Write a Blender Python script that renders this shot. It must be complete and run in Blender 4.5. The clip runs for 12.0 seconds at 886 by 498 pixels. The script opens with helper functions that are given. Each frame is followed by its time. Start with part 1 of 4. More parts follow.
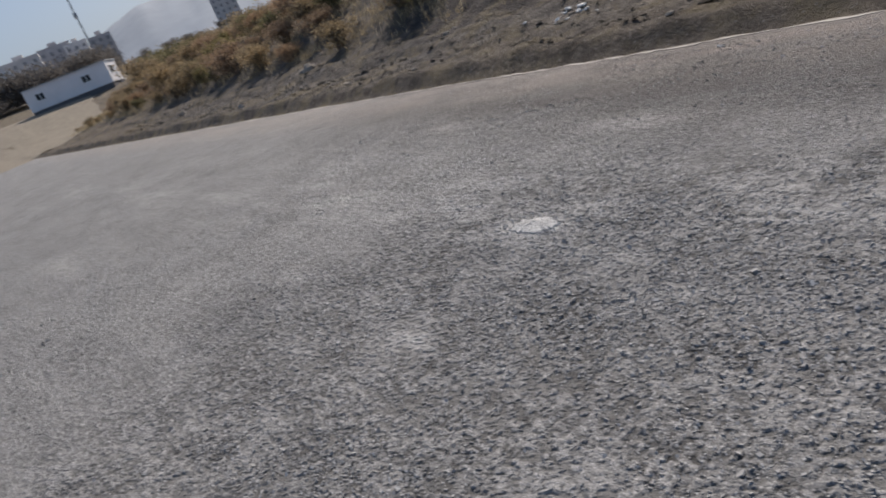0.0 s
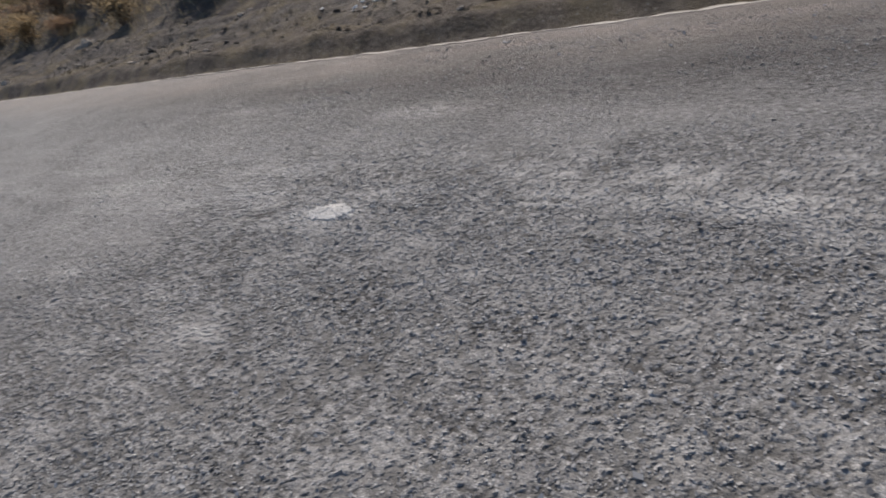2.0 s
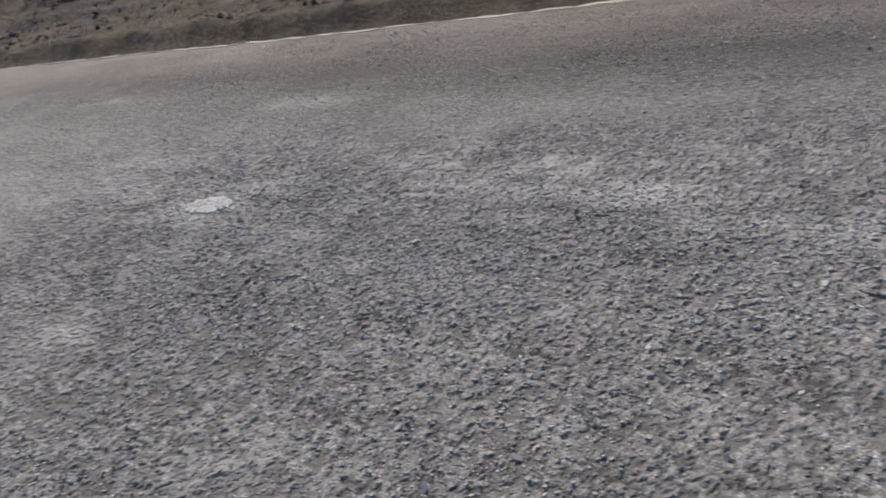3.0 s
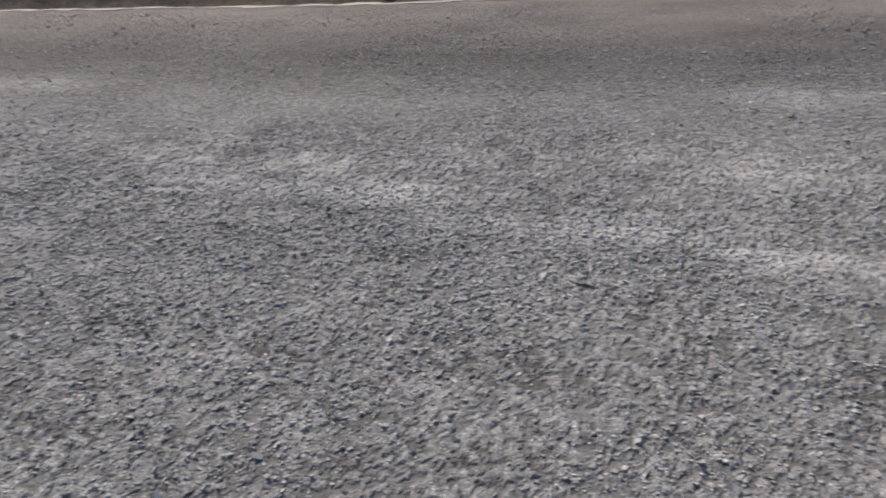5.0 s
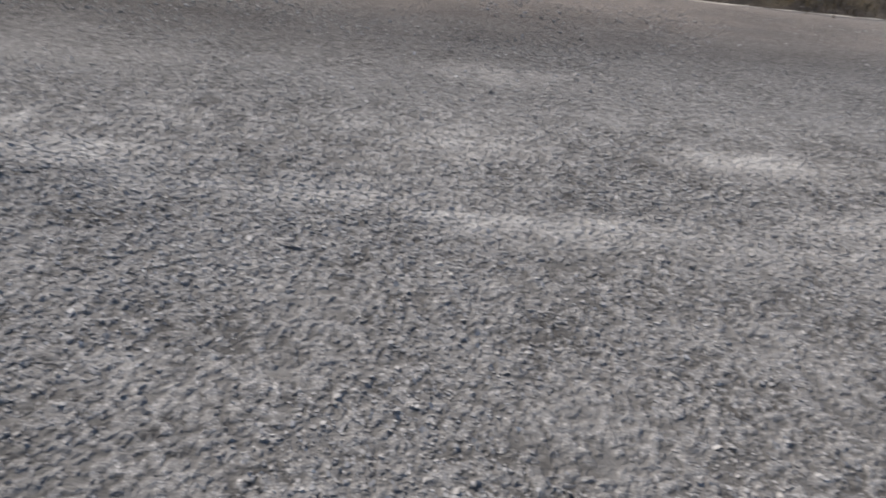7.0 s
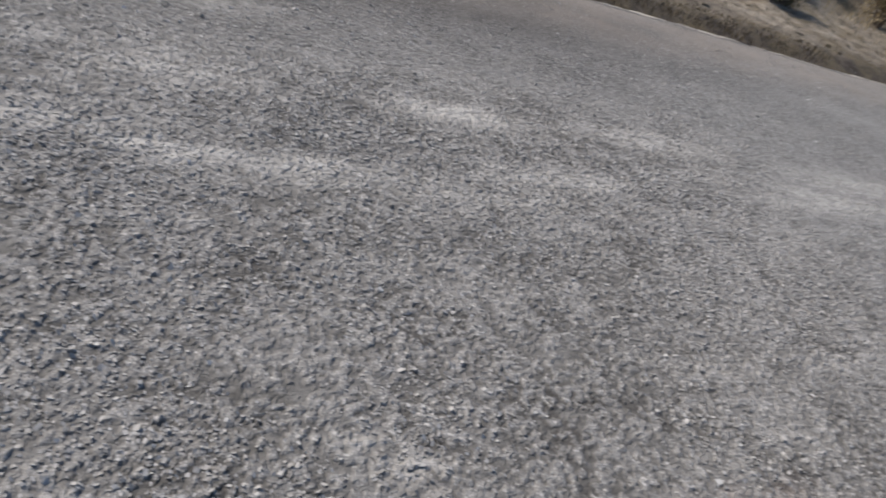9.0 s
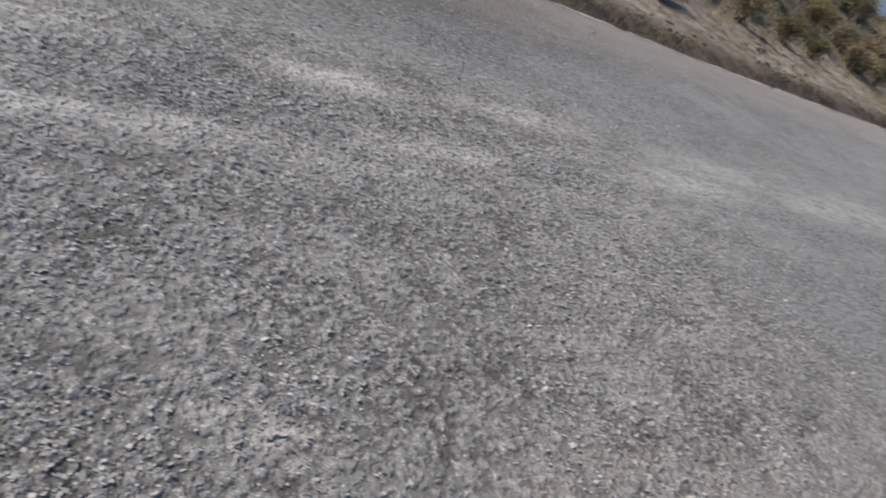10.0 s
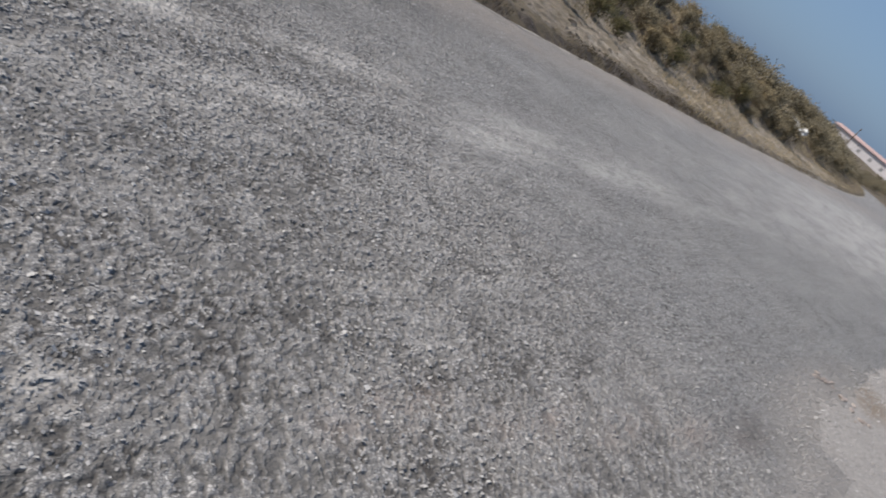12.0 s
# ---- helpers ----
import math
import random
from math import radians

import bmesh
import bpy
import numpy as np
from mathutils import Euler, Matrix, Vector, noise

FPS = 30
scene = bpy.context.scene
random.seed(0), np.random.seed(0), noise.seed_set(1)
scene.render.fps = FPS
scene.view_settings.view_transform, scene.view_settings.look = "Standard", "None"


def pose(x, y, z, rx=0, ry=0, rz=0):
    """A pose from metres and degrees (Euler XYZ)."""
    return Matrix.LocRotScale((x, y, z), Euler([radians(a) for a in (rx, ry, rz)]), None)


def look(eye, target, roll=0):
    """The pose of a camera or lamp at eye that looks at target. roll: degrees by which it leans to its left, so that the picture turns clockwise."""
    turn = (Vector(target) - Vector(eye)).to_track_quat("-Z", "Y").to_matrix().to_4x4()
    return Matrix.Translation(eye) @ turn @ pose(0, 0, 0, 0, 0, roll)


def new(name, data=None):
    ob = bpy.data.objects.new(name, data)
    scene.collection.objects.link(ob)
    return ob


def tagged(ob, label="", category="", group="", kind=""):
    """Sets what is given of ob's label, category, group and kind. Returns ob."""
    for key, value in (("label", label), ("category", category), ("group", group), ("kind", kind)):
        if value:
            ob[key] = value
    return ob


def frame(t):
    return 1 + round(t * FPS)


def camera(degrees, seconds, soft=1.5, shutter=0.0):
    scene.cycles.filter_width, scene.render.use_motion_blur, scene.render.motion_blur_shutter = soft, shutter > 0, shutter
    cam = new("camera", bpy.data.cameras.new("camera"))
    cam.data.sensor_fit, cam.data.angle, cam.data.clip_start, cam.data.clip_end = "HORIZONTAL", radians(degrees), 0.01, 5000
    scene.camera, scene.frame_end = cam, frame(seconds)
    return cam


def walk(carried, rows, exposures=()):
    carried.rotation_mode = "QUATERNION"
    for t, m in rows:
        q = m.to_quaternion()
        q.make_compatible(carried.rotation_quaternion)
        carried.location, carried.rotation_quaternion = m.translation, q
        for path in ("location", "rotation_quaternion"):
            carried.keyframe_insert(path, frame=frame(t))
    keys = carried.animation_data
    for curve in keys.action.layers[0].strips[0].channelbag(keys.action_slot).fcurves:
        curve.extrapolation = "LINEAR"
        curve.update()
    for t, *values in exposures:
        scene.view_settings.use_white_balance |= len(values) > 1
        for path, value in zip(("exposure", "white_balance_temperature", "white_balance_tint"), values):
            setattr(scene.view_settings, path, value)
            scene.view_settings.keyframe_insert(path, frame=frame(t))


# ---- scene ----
cam = camera(62.8, 12.0, soft=1.75, shutter=0.6)
PATH = [
    (0, (0.092, 0.113, 1.672), (-1.517, 1.09, 0.997), -21.8),
    (0.5, (0.105, 0.113, 1.665), (-1.428, 1.177, 0.946), -20.2),
    (1, (0.113, 0.124, 1.657), (-1.341, 1.267, 0.896), -19.1),
    (1.5, (0.138, 0.135, 1.645), (-1.21, 1.368, 0.831), -18.1),
    (2, (0.155, 0.146, 1.64), (-1.088, 1.453, 0.775), -17.1),
    (2.5, (0.175, 0.16, 1.634), (-0.956, 1.536, 0.725), -16.1),
    (2.7, (0.18, 0.165, 1.618), (-0.901, 1.569, 0.691), -15.4),
    (4.3, (0.257, 0.196, 1.605), (-0.392, 1.791, 0.589), -8.5),
    (4.5, (0.272, 0.181, 1.616), (-0.319, 1.792, 0.589), -7.6),
    (5, (0.302, 0.18, 1.625), (-0.131, 1.827, 0.576), -4.5),
    (5.5, (0.339, 0.19, 1.604), (0.057, 1.866, 0.551), -2.1),
    (6, (0.365, 0.195, 1.59), (0.294, 1.879, 0.514), 1.5),
    (6.5, (0.392, 0.192, 1.584), (0.505, 1.872, 0.504), 4.7),
    (7, (0.414, 0.182, 1.586), (0.697, 1.831, 0.491), 8.1),
    (7.2, (0.425, 0.174, 1.585), (0.796, 1.804, 0.487), 10.2),
    (8.8, (0.511, 0.127, 1.595), (1.426, 1.548, 0.526), 21.5),
    (9, (0.499, 0.123, 1.599), (1.483, 1.511, 0.547), 23.3),
    (9.5, (0.526, 0.111, 1.602), (1.644, 1.42, 0.585), 26.7),
    (10, (0.539, 0.111, 1.609), (1.794, 1.314, 0.62), 30.4),
    (10.5, (0.557, 0.1, 1.615), (1.939, 1.191, 0.666), 33.6),
    (11, (0.564, 0.09, 1.613), (2.032, 1.087, 0.69), 35.8),
    (11.5, (0.578, 0.083, 1.614), (2.115, 1.003, 0.724), 37.9),
    (12, (0.588, 0.078, 1.609), (2.194, 0.936, 0.781), 40.2),
]
walk(cam, [(t, look(eye, target, roll)) for t, eye, target, roll in PATH], exposures=((0.0, 0.10, 6900, 11.5), (3.0, 0.16, 6900, 11.5), (6.0, 0.27, 6900, 11), (12.0, 0.22, 6750, 9.5)))


# ---------------------------------------------------------------- world, sun
SUN_EL, SUN_AZ = 42.0, -42.0          # degrees; azimuth from +y towards +x
world = bpy.data.worlds.new("sky")
scene.world = world
world.use_nodes = True
wn, wl = world.node_tree.nodes, world.node_tree.links
sky = wn.new("ShaderNodeTexSky")
sky.sky_type = "NISHITA"
sky.sun_disc = False
sky.sun_elevation, sky.sun_rotation = radians(SUN_EL), radians(SUN_AZ)
sky.altitude, sky.air_density, sky.dust_density, sky.ozone_density = 300, 1.0, 3.5, 3.0
haze = wn.new("ShaderNodeMix")                 # thin even haze over the whole sky
haze.data_type = "RGBA"
haze.inputs[0].default_value = 0.5
haze.inputs[7].default_value = (1.6, 2.9, 5.2, 1)
wl.new(sky.outputs[0], haze.inputs[6])
wl.new(haze.outputs[2], wn["Background"].inputs[0])
wn["Background"].inputs[1].default_value = 0.098
sun_data = bpy.data.lights.new("sun", "SUN")
sun_data.energy, sun_data.angle, sun_data.color = 4.5, radians(0.6), (1.0, 0.94, 0.87)
sun = new("sun", sun_data)
to_sun = Vector((math.sin(radians(SUN_AZ)) * math.cos(radians(SUN_EL)), math.cos(radians(SUN_AZ)) * math.cos(radians(SUN_EL)), math.sin(radians(SUN_EL))))
sun.matrix_world = look(to_sun * 60, (0, 0, 0))


# ---------------------------------------------------------------- materials
class Mat:
    """A principled material with a few short ways to wire it."""

    def __init__(self, name, rough=0.9, spec=0.3):
        self.m = bpy.data.materials.new(name)
        self.m.use_nodes = True
        self.n, self.l = self.m.node_tree.nodes, self.m.node_tree.links
        self.p = self.n["Principled BSDF"]
        self.p.inputs["Roughness"].default_value = rough
        self.p.inputs["Specular IOR Level"].default_value = spec
        self.pos = self.n.new("ShaderNodeNewGeometry")

    def link(self, a, b):
        self.l.new(a, b)

    def where(self, scale=(1, 1, 1), shift=(0, 0, 0)):
        k = self.n.new("ShaderNodeMapping")
        k.inputs["Scale"].default_value, k.inputs["Location"].default_value = scale, shift
        self.link(self.pos.outputs["Position"], k.inputs[0])
        return k.outputs[0]

    def noise(self, scale, detail=4, rough=0.6, at=None):
        k = self.n.new("ShaderNodeTexNoise")
        k.inputs["Scale"].default_value, k.inputs["Detail"].default_value, k.inputs["Roughness"].default_value = scale, detail, rough
        self.link(at if at else self.pos.outputs["Position"], k.inputs["Vector"])
        return k.outputs["Fac"]

    def cells(self, scale, out="Distance", feature="F1", at=None):
        k = self.n.new("ShaderNodeTexVoronoi")
        k.feature = feature
        k.inputs["Scale"].default_value = scale
        self.link(at if at else self.pos.outputs["Position"], k.inputs["Vector"])
        return k.outputs[out]

    def ramp(self, fac, *stops):
        k = self.n.new("ShaderNodeValToRGB")
        e = k.color_ramp.elements
        while len(e) < len(stops):
            e.new(0.5)
        for i, (p, c) in enumerate(stops):
            e[i].position, e[i].color = p, (*(c if isinstance(c, tuple) else (c, c, c)), 1)
        self.link(fac, k.inputs[0])
        return k.outputs[0]

    def mix(self, fac, a, b, how="MIX"):
        k = self.n.new("ShaderNodeMix")
        k.data_type, k.blend_type = "RGBA", how
        for v, i in ((fac, 0), (a, 6), (b, 7)):
            if isinstance(v, (int, float)):
                k.inputs[i].default_value = v
            elif isinstance(v, tuple):
                k.inputs[i].default_value = (*v, 1)
            else:
                self.link(v, k.inputs[i])
        return k.outputs[2]

    def math(self, how, a, b=0.0, clamp=False):
        k = self.n.new("ShaderNodeMath")
        k.operation, k.use_clamp = how, clamp
        for v, i in ((a, 0), (b, 1)):
            if isinstance(v, (int, float)):
                k.inputs[i].default_value = v
            else:
                self.link(v, k.inputs[i])
        return k.outputs[0]

    def spot(self, x, y, rx, ry, soft=0.6):
        """1 inside an ellipse on the plan, fading to 0 at its rim."""
        k = self.n.new("ShaderNodeVectorMath")
        k.operation = "LENGTH"
        self.link(self.where((1 / rx, 1 / ry, 0), (-x / rx, -y / ry, 0)), k.inputs[0])
        r = self.n.new("ShaderNodeMapRange")
        r.interpolation_type = "SMOOTHSTEP"
        for i, v in ((1, 1.0 - soft), (2, 1.0), (3, 1.0), (4, 0.0)):
            r.inputs[i].default_value = v
        self.link(k.outputs["Value"], r.inputs[0])
        return r.outputs[0]

    def bump(self, height, strength=0.5, dist=0.01):
        k = self.n.new("ShaderNodeBump")
        k.inputs["Strength"].default_value, k.inputs["Distance"].default_value = strength, dist
        self.link(height, k.inputs["Height"])
        self.link(k.outputs[0], self.p.inputs["Normal"])

    def color(self, c):
        if isinstance(c, tuple):
            self.p.inputs["Base Color"].default_value = (*c, 1)
        else:
            self.link(c, self.p.inputs["Base Color"])
        return self.m


def road_material(name, relief_built=False):
    """Chip seal: bitumen and hollow shade painted dark, by height between built stones, else by a fine pattern."""
    k = Mat(name, 0.85, 0.25)
    stones = k.cells(85.0, "Color")
    grey = k.n.new("ShaderNodeSeparateColor")
    k.link(stones, grey.inputs[0])
    chip = k.ramp(grey.outputs[0], (0.0, (0.20, 0.194, 0.19)), (0.5, (0.31, 0.302, 0.296)), (0.85, (0.39, 0.38, 0.37)), (1.0, (0.52, 0.505, 0.49)))
    gap = k.cells(85.0, "Distance", "DISTANCE_TO_EDGE")
    seal = k.ramp(gap, (0.0, 0.0), (0.16, 1.0))
    col = k.mix(seal, (0.12, 0.116, 0.115), chip)
    # pits of the flat surface: bitumen and their shade darkened in base colour
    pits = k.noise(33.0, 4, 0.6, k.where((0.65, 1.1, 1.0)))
    shaded_pit = k.math("MULTIPLY", k.ramp(pits, (0.39, 1.0), (0.47, 0.0)), k.ramp(k.noise(1.6, 4, 0.6, k.where((1, 1, 1), (9, 0, 0))), (0.35, 0.3), (0.6, 0.95)))
    coarse = None
    if relief_built:
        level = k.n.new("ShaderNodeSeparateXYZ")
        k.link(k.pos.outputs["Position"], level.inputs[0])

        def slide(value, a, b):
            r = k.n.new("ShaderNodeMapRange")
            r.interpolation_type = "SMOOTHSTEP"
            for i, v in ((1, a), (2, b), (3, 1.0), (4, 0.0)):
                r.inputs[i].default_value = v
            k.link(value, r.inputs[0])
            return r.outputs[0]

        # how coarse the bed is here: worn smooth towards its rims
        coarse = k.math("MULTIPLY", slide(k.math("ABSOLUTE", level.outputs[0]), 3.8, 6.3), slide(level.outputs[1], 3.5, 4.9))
        # hollows coloured by height: dark bitumen, with their shade painted in
        tar_shade = k.math("MULTIPLY", slide(level.outputs[2], 0.0030, 0.0088), k.ramp(k.noise(14.0, 4, 0.65), (0.34, 0.45), (0.56, 1.0)))
        shaded_pit = k.math("ADD", k.math("MULTIPLY", tar_shade, coarse), k.math("MULTIPLY", shaded_pit, k.math("SUBTRACT", 1.0, coarse)), True)
        # coarse bed toned down a fifth to match the painted pits further out
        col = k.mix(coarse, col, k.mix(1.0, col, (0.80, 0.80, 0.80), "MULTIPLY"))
    col = k.mix(shaded_pit, col, (0.060, 0.056, 0.053))
    grain = k.noise(27.0, 3, 0.65, k.where((0.7, 1.15, 1.0), (4, 4, 0)))
    col = k.mix(1.0, col, k.ramp(grain, (0.32, 0.62), (0.5, 1.0), (0.68, 1.42)), "MULTIPLY")
    # blotches of bitumen and dust
    big = k.noise(0.55, 6, 0.65)
    mid = k.noise(2.7, 5, 0.65)
    col = k.mix(k.ramp(mid, (0.38, 0.0), (0.66, 0.35)), col, (0.325, 0.317, 0.31))
    col = k.mix(1.0, col, k.ramp(big, (0.3, 0.86), (0.7, 1.1)), "MULTIPLY")
    # dust lying in long streaks, most on the crown of the road
    streak = k.noise(1.0, 6, 0.7, k.where((0.42, 2.1, 1.0)))
    fine = k.noise(7.0, 4, 0.7, k.where((0.5, 1.6, 1.0), (3, 1, 0)))
    crown = k.spot(3.0, 3.0, 40.0, 1.0, 0.9)
    verge = k.spot(0.0, 6.9, 90.0, 1.6, 0.9)
    dust = k.math("MULTIPLY", k.ramp(streak, (0.46, 0.0), (0.68, 1.0)), k.ramp(fine, (0.36, 0.15), (0.62, 1.0)))
    dust = k.math("MULTIPLY", dust, k.math("ADD", k.math("MULTIPLY", crown, 0.45), 0.28), True)
    col = k.mix(k.math("MULTIPLY", dust, 0.85), col, (0.52, 0.505, 0.485))
    # far stretch paled: dust, with the rough road's backscatter of sun painted in
    beyond = k.math("MULTIPLY", k.spot(34.0, 3.2, 28.0, 4.6, 0.75), k.ramp(streak, (0.34, 0.35), (0.60, 1.0)))
    col = k.mix(k.math("MULTIPLY", beyond, 0.75), col, (0.46, 0.445, 0.43))
    lane = k.math("MULTIPLY", k.spot(-2.0, 6.3, 13.0, 2.6, 0.75), k.ramp(k.noise(0.9, 4, 0.6, k.where((0.4, 1.5, 1.0), (2, 2, 0))), (0.25, 0.45), (0.55, 0.95)))
    col = k.mix(lane, col, k.mix(1.0, col, (0.44, 0.425, 0.42), "MULTIPLY"))
    lump = k.noise(8.0, 5, 0.7, k.where((0.6, 1.3, 1.0)))
    spots = None
    for x, y, rx, ry, much in ((-3.12, 1.63, 0.42, 0.13, 0.65), (-5.06, 1.90, 0.40, 0.15, 0.55), (-3.35, 2.91, 0.46, 0.24, 0.85), (-3.05, 3.20, 0.40, 0.20, 0.6),
                               (-3.95, 4.75, 0.75, 0.25, 0.75), (-6.9, 5.05, 0.6, 0.2, 0.5), (-6.6, 3.15, 0.9, 0.22, 0.5), (-4.6, 3.5, 0.8, 0.2, 0.5), (-2.1, 3.52, 0.75, 0.14, 0.5),
                               (-1.22, 3.52, 0.30, 0.18, 0.7), (-0.70, 3.22, 0.42, 0.16, 0.85), (-0.18, 2.95, 0.35, 0.11, 0.5), (0.42, 2.92, 0.46, 0.13, 0.9),
                               (0.88, 2.80, 0.36, 0.14, 0.85), (1.03, 3.56, 0.50, 0.20, 0.65), (1.38, 4.60, 0.65, 0.25, 0.7), (2.60, 3.57, 0.65, 0.17, 0.9),
                               (1.67, 2.80, 0.40, 0.14, 0.5), (2.70, 2.94, 0.36, 0.14, 0.75), (3.15, 2.92, 0.55, 0.14, 0.9), (4.3, 3.58, 1.0, 0.2, 0.75), (5.6, 3.03, 1.1, 0.24, 0.9),
                               (6.4, 3.3, 1.3, 0.3, 0.7), (8.6, 3.05, 2.2, 0.4, 0.85), (-1.24, 2.42, 0.14, 0.08, 0.5), (0.09, 2.40, 0.07, 0.04, 0.6), (-0.61, 1.65, 0.13, 0.06, 0.75),
                               (1.49, 1.17, 0.15, 0.09, 0.75), (1.32, 1.30, 0.12, 0.06, 0.5), (1.23, 1.86, 0.16, 0.07, 0.5), (-10.6, 1.0, 1.2, 0.3, 0.5)):
        s = k.math("MULTIPLY", k.spot(x, y, rx * 1.2, ry * 1.3, 0.95), much * 0.75)
        spots = s if spots is None else k.math("MAXIMUM", spots, s)
    spots = k.math("MULTIPLY", spots, k.math("MULTIPLY", k.ramp(lump, (0.36, 0.0), (0.56, 1.0)), k.ramp(k.noise(38.0, 4, 0.7), (0.34, 0.25), (0.56, 1.0))))
    col = k.mix(spots, col, (0.56, 0.54, 0.515))
    # pale earth driven on to both rims, brown traces
    col = k.mix(k.math("MULTIPLY", verge, k.ramp(k.noise(1.3, 5, 0.65, k.where((0.5, 1, 1))), (0.30, 0.2), (0.62, 0.8))), col, (0.33, 0.288, 0.257))
    spill = k.math("MULTIPLY", k.spot(7.8, -0.25, 3.6, 0.95, 0.95), k.ramp(k.noise(3.0, 5, 0.7), (0.30, 0.35), (0.55, 1.0)))
    col = k.mix(spill, col, (0.295, 0.272, 0.252))
    feather = k.math("MULTIPLY", k.math("MAXIMUM", k.spot(7.4, 0.05, 1.7, 0.42, 0.9), k.spot(5.9, -0.35, 0.9, 0.4, 0.9)), k.ramp(k.noise(9.0, 6, 0.75), (0.34, 0.1), (0.54, 1.0)))
    col = k.mix(feather, col, (0.315, 0.292, 0.275))
    col = k.mix(lane, col, k.mix(1.0, col, (0.80, 0.785, 0.78), "MULTIPLY"))
    brown = k.math("MULTIPLY", k.spot(4.5, 0.55, 3.6, 0.6, 0.9), 0.12)
    for x, y in ((2.6, 0.88), (3.4, 0.68), (4.1, 0.5), (4.8, 0.31), (5.5, 0.14)):
        brown = k.math("MAXIMUM", brown, k.spot(x, y, 0.62, 0.17, 0.9))
    brown = k.math("MULTIPLY", brown, k.ramp(k.noise(5.0, 5, 0.7), (0.40, 0.0), (0.62, 0.4)))
    col = k.mix(brown, col, (0.285, 0.238, 0.215))
    stain = k.math("MULTIPLY", k.spot(5.55, 0.16, 0.5, 0.22, 0.9), k.ramp(k.noise(6.0, 4, 0.6), (0.3, 0.2), (0.6, 0.85)))
    col = k.mix(stain, col, (0.13, 0.12, 0.115))
    # tyre trace, bitumen bleeding in thin lines along the road
    wear = k.noise(1.0, 5, 0.6, k.where((0.12, 3.4, 1.0), (0, 7, 0)))
    col = k.mix(k.ramp(wear, (0.56, 0.0), (0.72, 0.35)), col, (0.19, 0.186, 0.186))
    rough = k.noise(160.0, 3, 0.7)
    relief = k.math("ADD", k.math("MULTIPLY", k.ramp(gap, (0.0, 0.0), (0.3, 1.0)), 0.7), k.math("MULTIPLY", k.noise(30.0, 5, 0.75, k.where((0.7, 1.1, 1.0))), 1.7))
    relief = k.math("ADD", relief, k.math("MULTIPLY", rough, 0.3))
    relief = k.math("ADD", relief, k.math("MULTIPLY", k.ramp(pits, (0.36, 0.0), (0.5, 1.0)), 0.9))
    if relief_built:
        relief = k.math("ADD", k.math("MULTIPLY", relief, k.math("SUBTRACT", 1.0, k.math("MULTIPLY", coarse, 0.75))), k.math("MULTIPLY", k.noise(90.0, 4, 0.7), k.math("MULTIPLY", coarse, 0.7)))
    k.bump(relief, 0.88, 0.010)
    return k.color(col)


def gravel_material():
    k = Mat("loose_chippings", 0.85, 0.3)
    r = k.ramp(k.pos.outputs["Random Per Island"], (0.0, (0.15, 0.144, 0.14)), (0.4, (0.27, 0.262, 0.256)), (0.8, (0.35, 0.341, 0.333)), (0.97, (0.43, 0.42, 0.41)), (1.0, (0.52, 0.505, 0.49)))
    k.bump(k.noise(300.0, 3, 0.7), 0.4, 0.003)
    return k.color(k.mix(k.ramp(k.noise(5.0, 4, 0.6), (0.35, 0.0), (0.65, 0.5)), r, (0.32, 0.312, 0.305)))


def soil_material():
    k = Mat("dry_stony_soil", 0.95, 0.15)
    a = k.ramp(k.noise(0.5, 6, 0.65), (0.3, (0.092, 0.078, 0.068)), (0.5, (0.134, 0.112, 0.094)), (0.72, (0.195, 0.162, 0.13)))
    b = k.ramp(k.noise(4.0, 7, 0.75), (0.3, 0.5), (0.5, 1.0), (0.70, 1.6))
    col = k.mix(1.0, a, b, "MULTIPLY")
    # dark broken earth thrown up against the left bank
    earth = k.math("MULTIPLY", k.spot(-20.0, 10.2, 22.0, 3.6, 0.5), k.ramp(k.noise(0.7, 5, 0.6), (0.30, 0.3), (0.52, 0.97)))
    col = k.mix(earth, col, k.mix(1.0, (0.125, 0.112, 0.104), b, "MULTIPLY"))
    tilled = k.math("MULTIPLY", k.spot(-10.0, 10.6, 9.0, 1.5, 0.6), k.ramp(k.noise(1.1, 5, 0.6), (0.34, 0.2), (0.54, 0.95)))
    col = k.mix(tilled, col, k.mix(1.0, (0.062, 0.054, 0.054), b, "MULTIPLY"))
    # pale trodden earth at the foot of the right bank
    tan = k.math("MULTIPLY", k.spot(26.0, 9.1, 40.0, 2.1, 0.5), k.ramp(k.noise(0.9, 5, 0.65), (0.30, 0.35), (0.55, 0.95)))
    col = k.mix(tan, col, k.mix(1.0, (0.40, 0.345, 0.285), b, "MULTIPLY"))
    # straw litter under the shrubs
    straw = k.math("MULTIPLY", k.ramp(k.noise(1.6, 5, 0.65, k.where((1, 1, 1), (5, 2, 0))), (0.46, 0.0), (0.62, 0.7)), 1.0)
    col = k.mix(straw, col, (0.205, 0.166, 0.11))
    pebble = k.cells(9.0, "Distance")
    col = k.mix(k.ramp(pebble, (0.10, 0.55), (0.2, 0.0)), col, (0.28, 0.255, 0.235))
    far = k.spot(0, 0, 160, 160, 0.5)
    col = k.mix(far, (0.14, 0.115, 0.085), col)
    k.bump(k.math("ADD", k.noise(9.0, 8, 0.75), k.math("MULTIPLY", k.noise(60.0, 4, 0.7), 0.3)), 1.0, 0.14)
    return k.color(col)


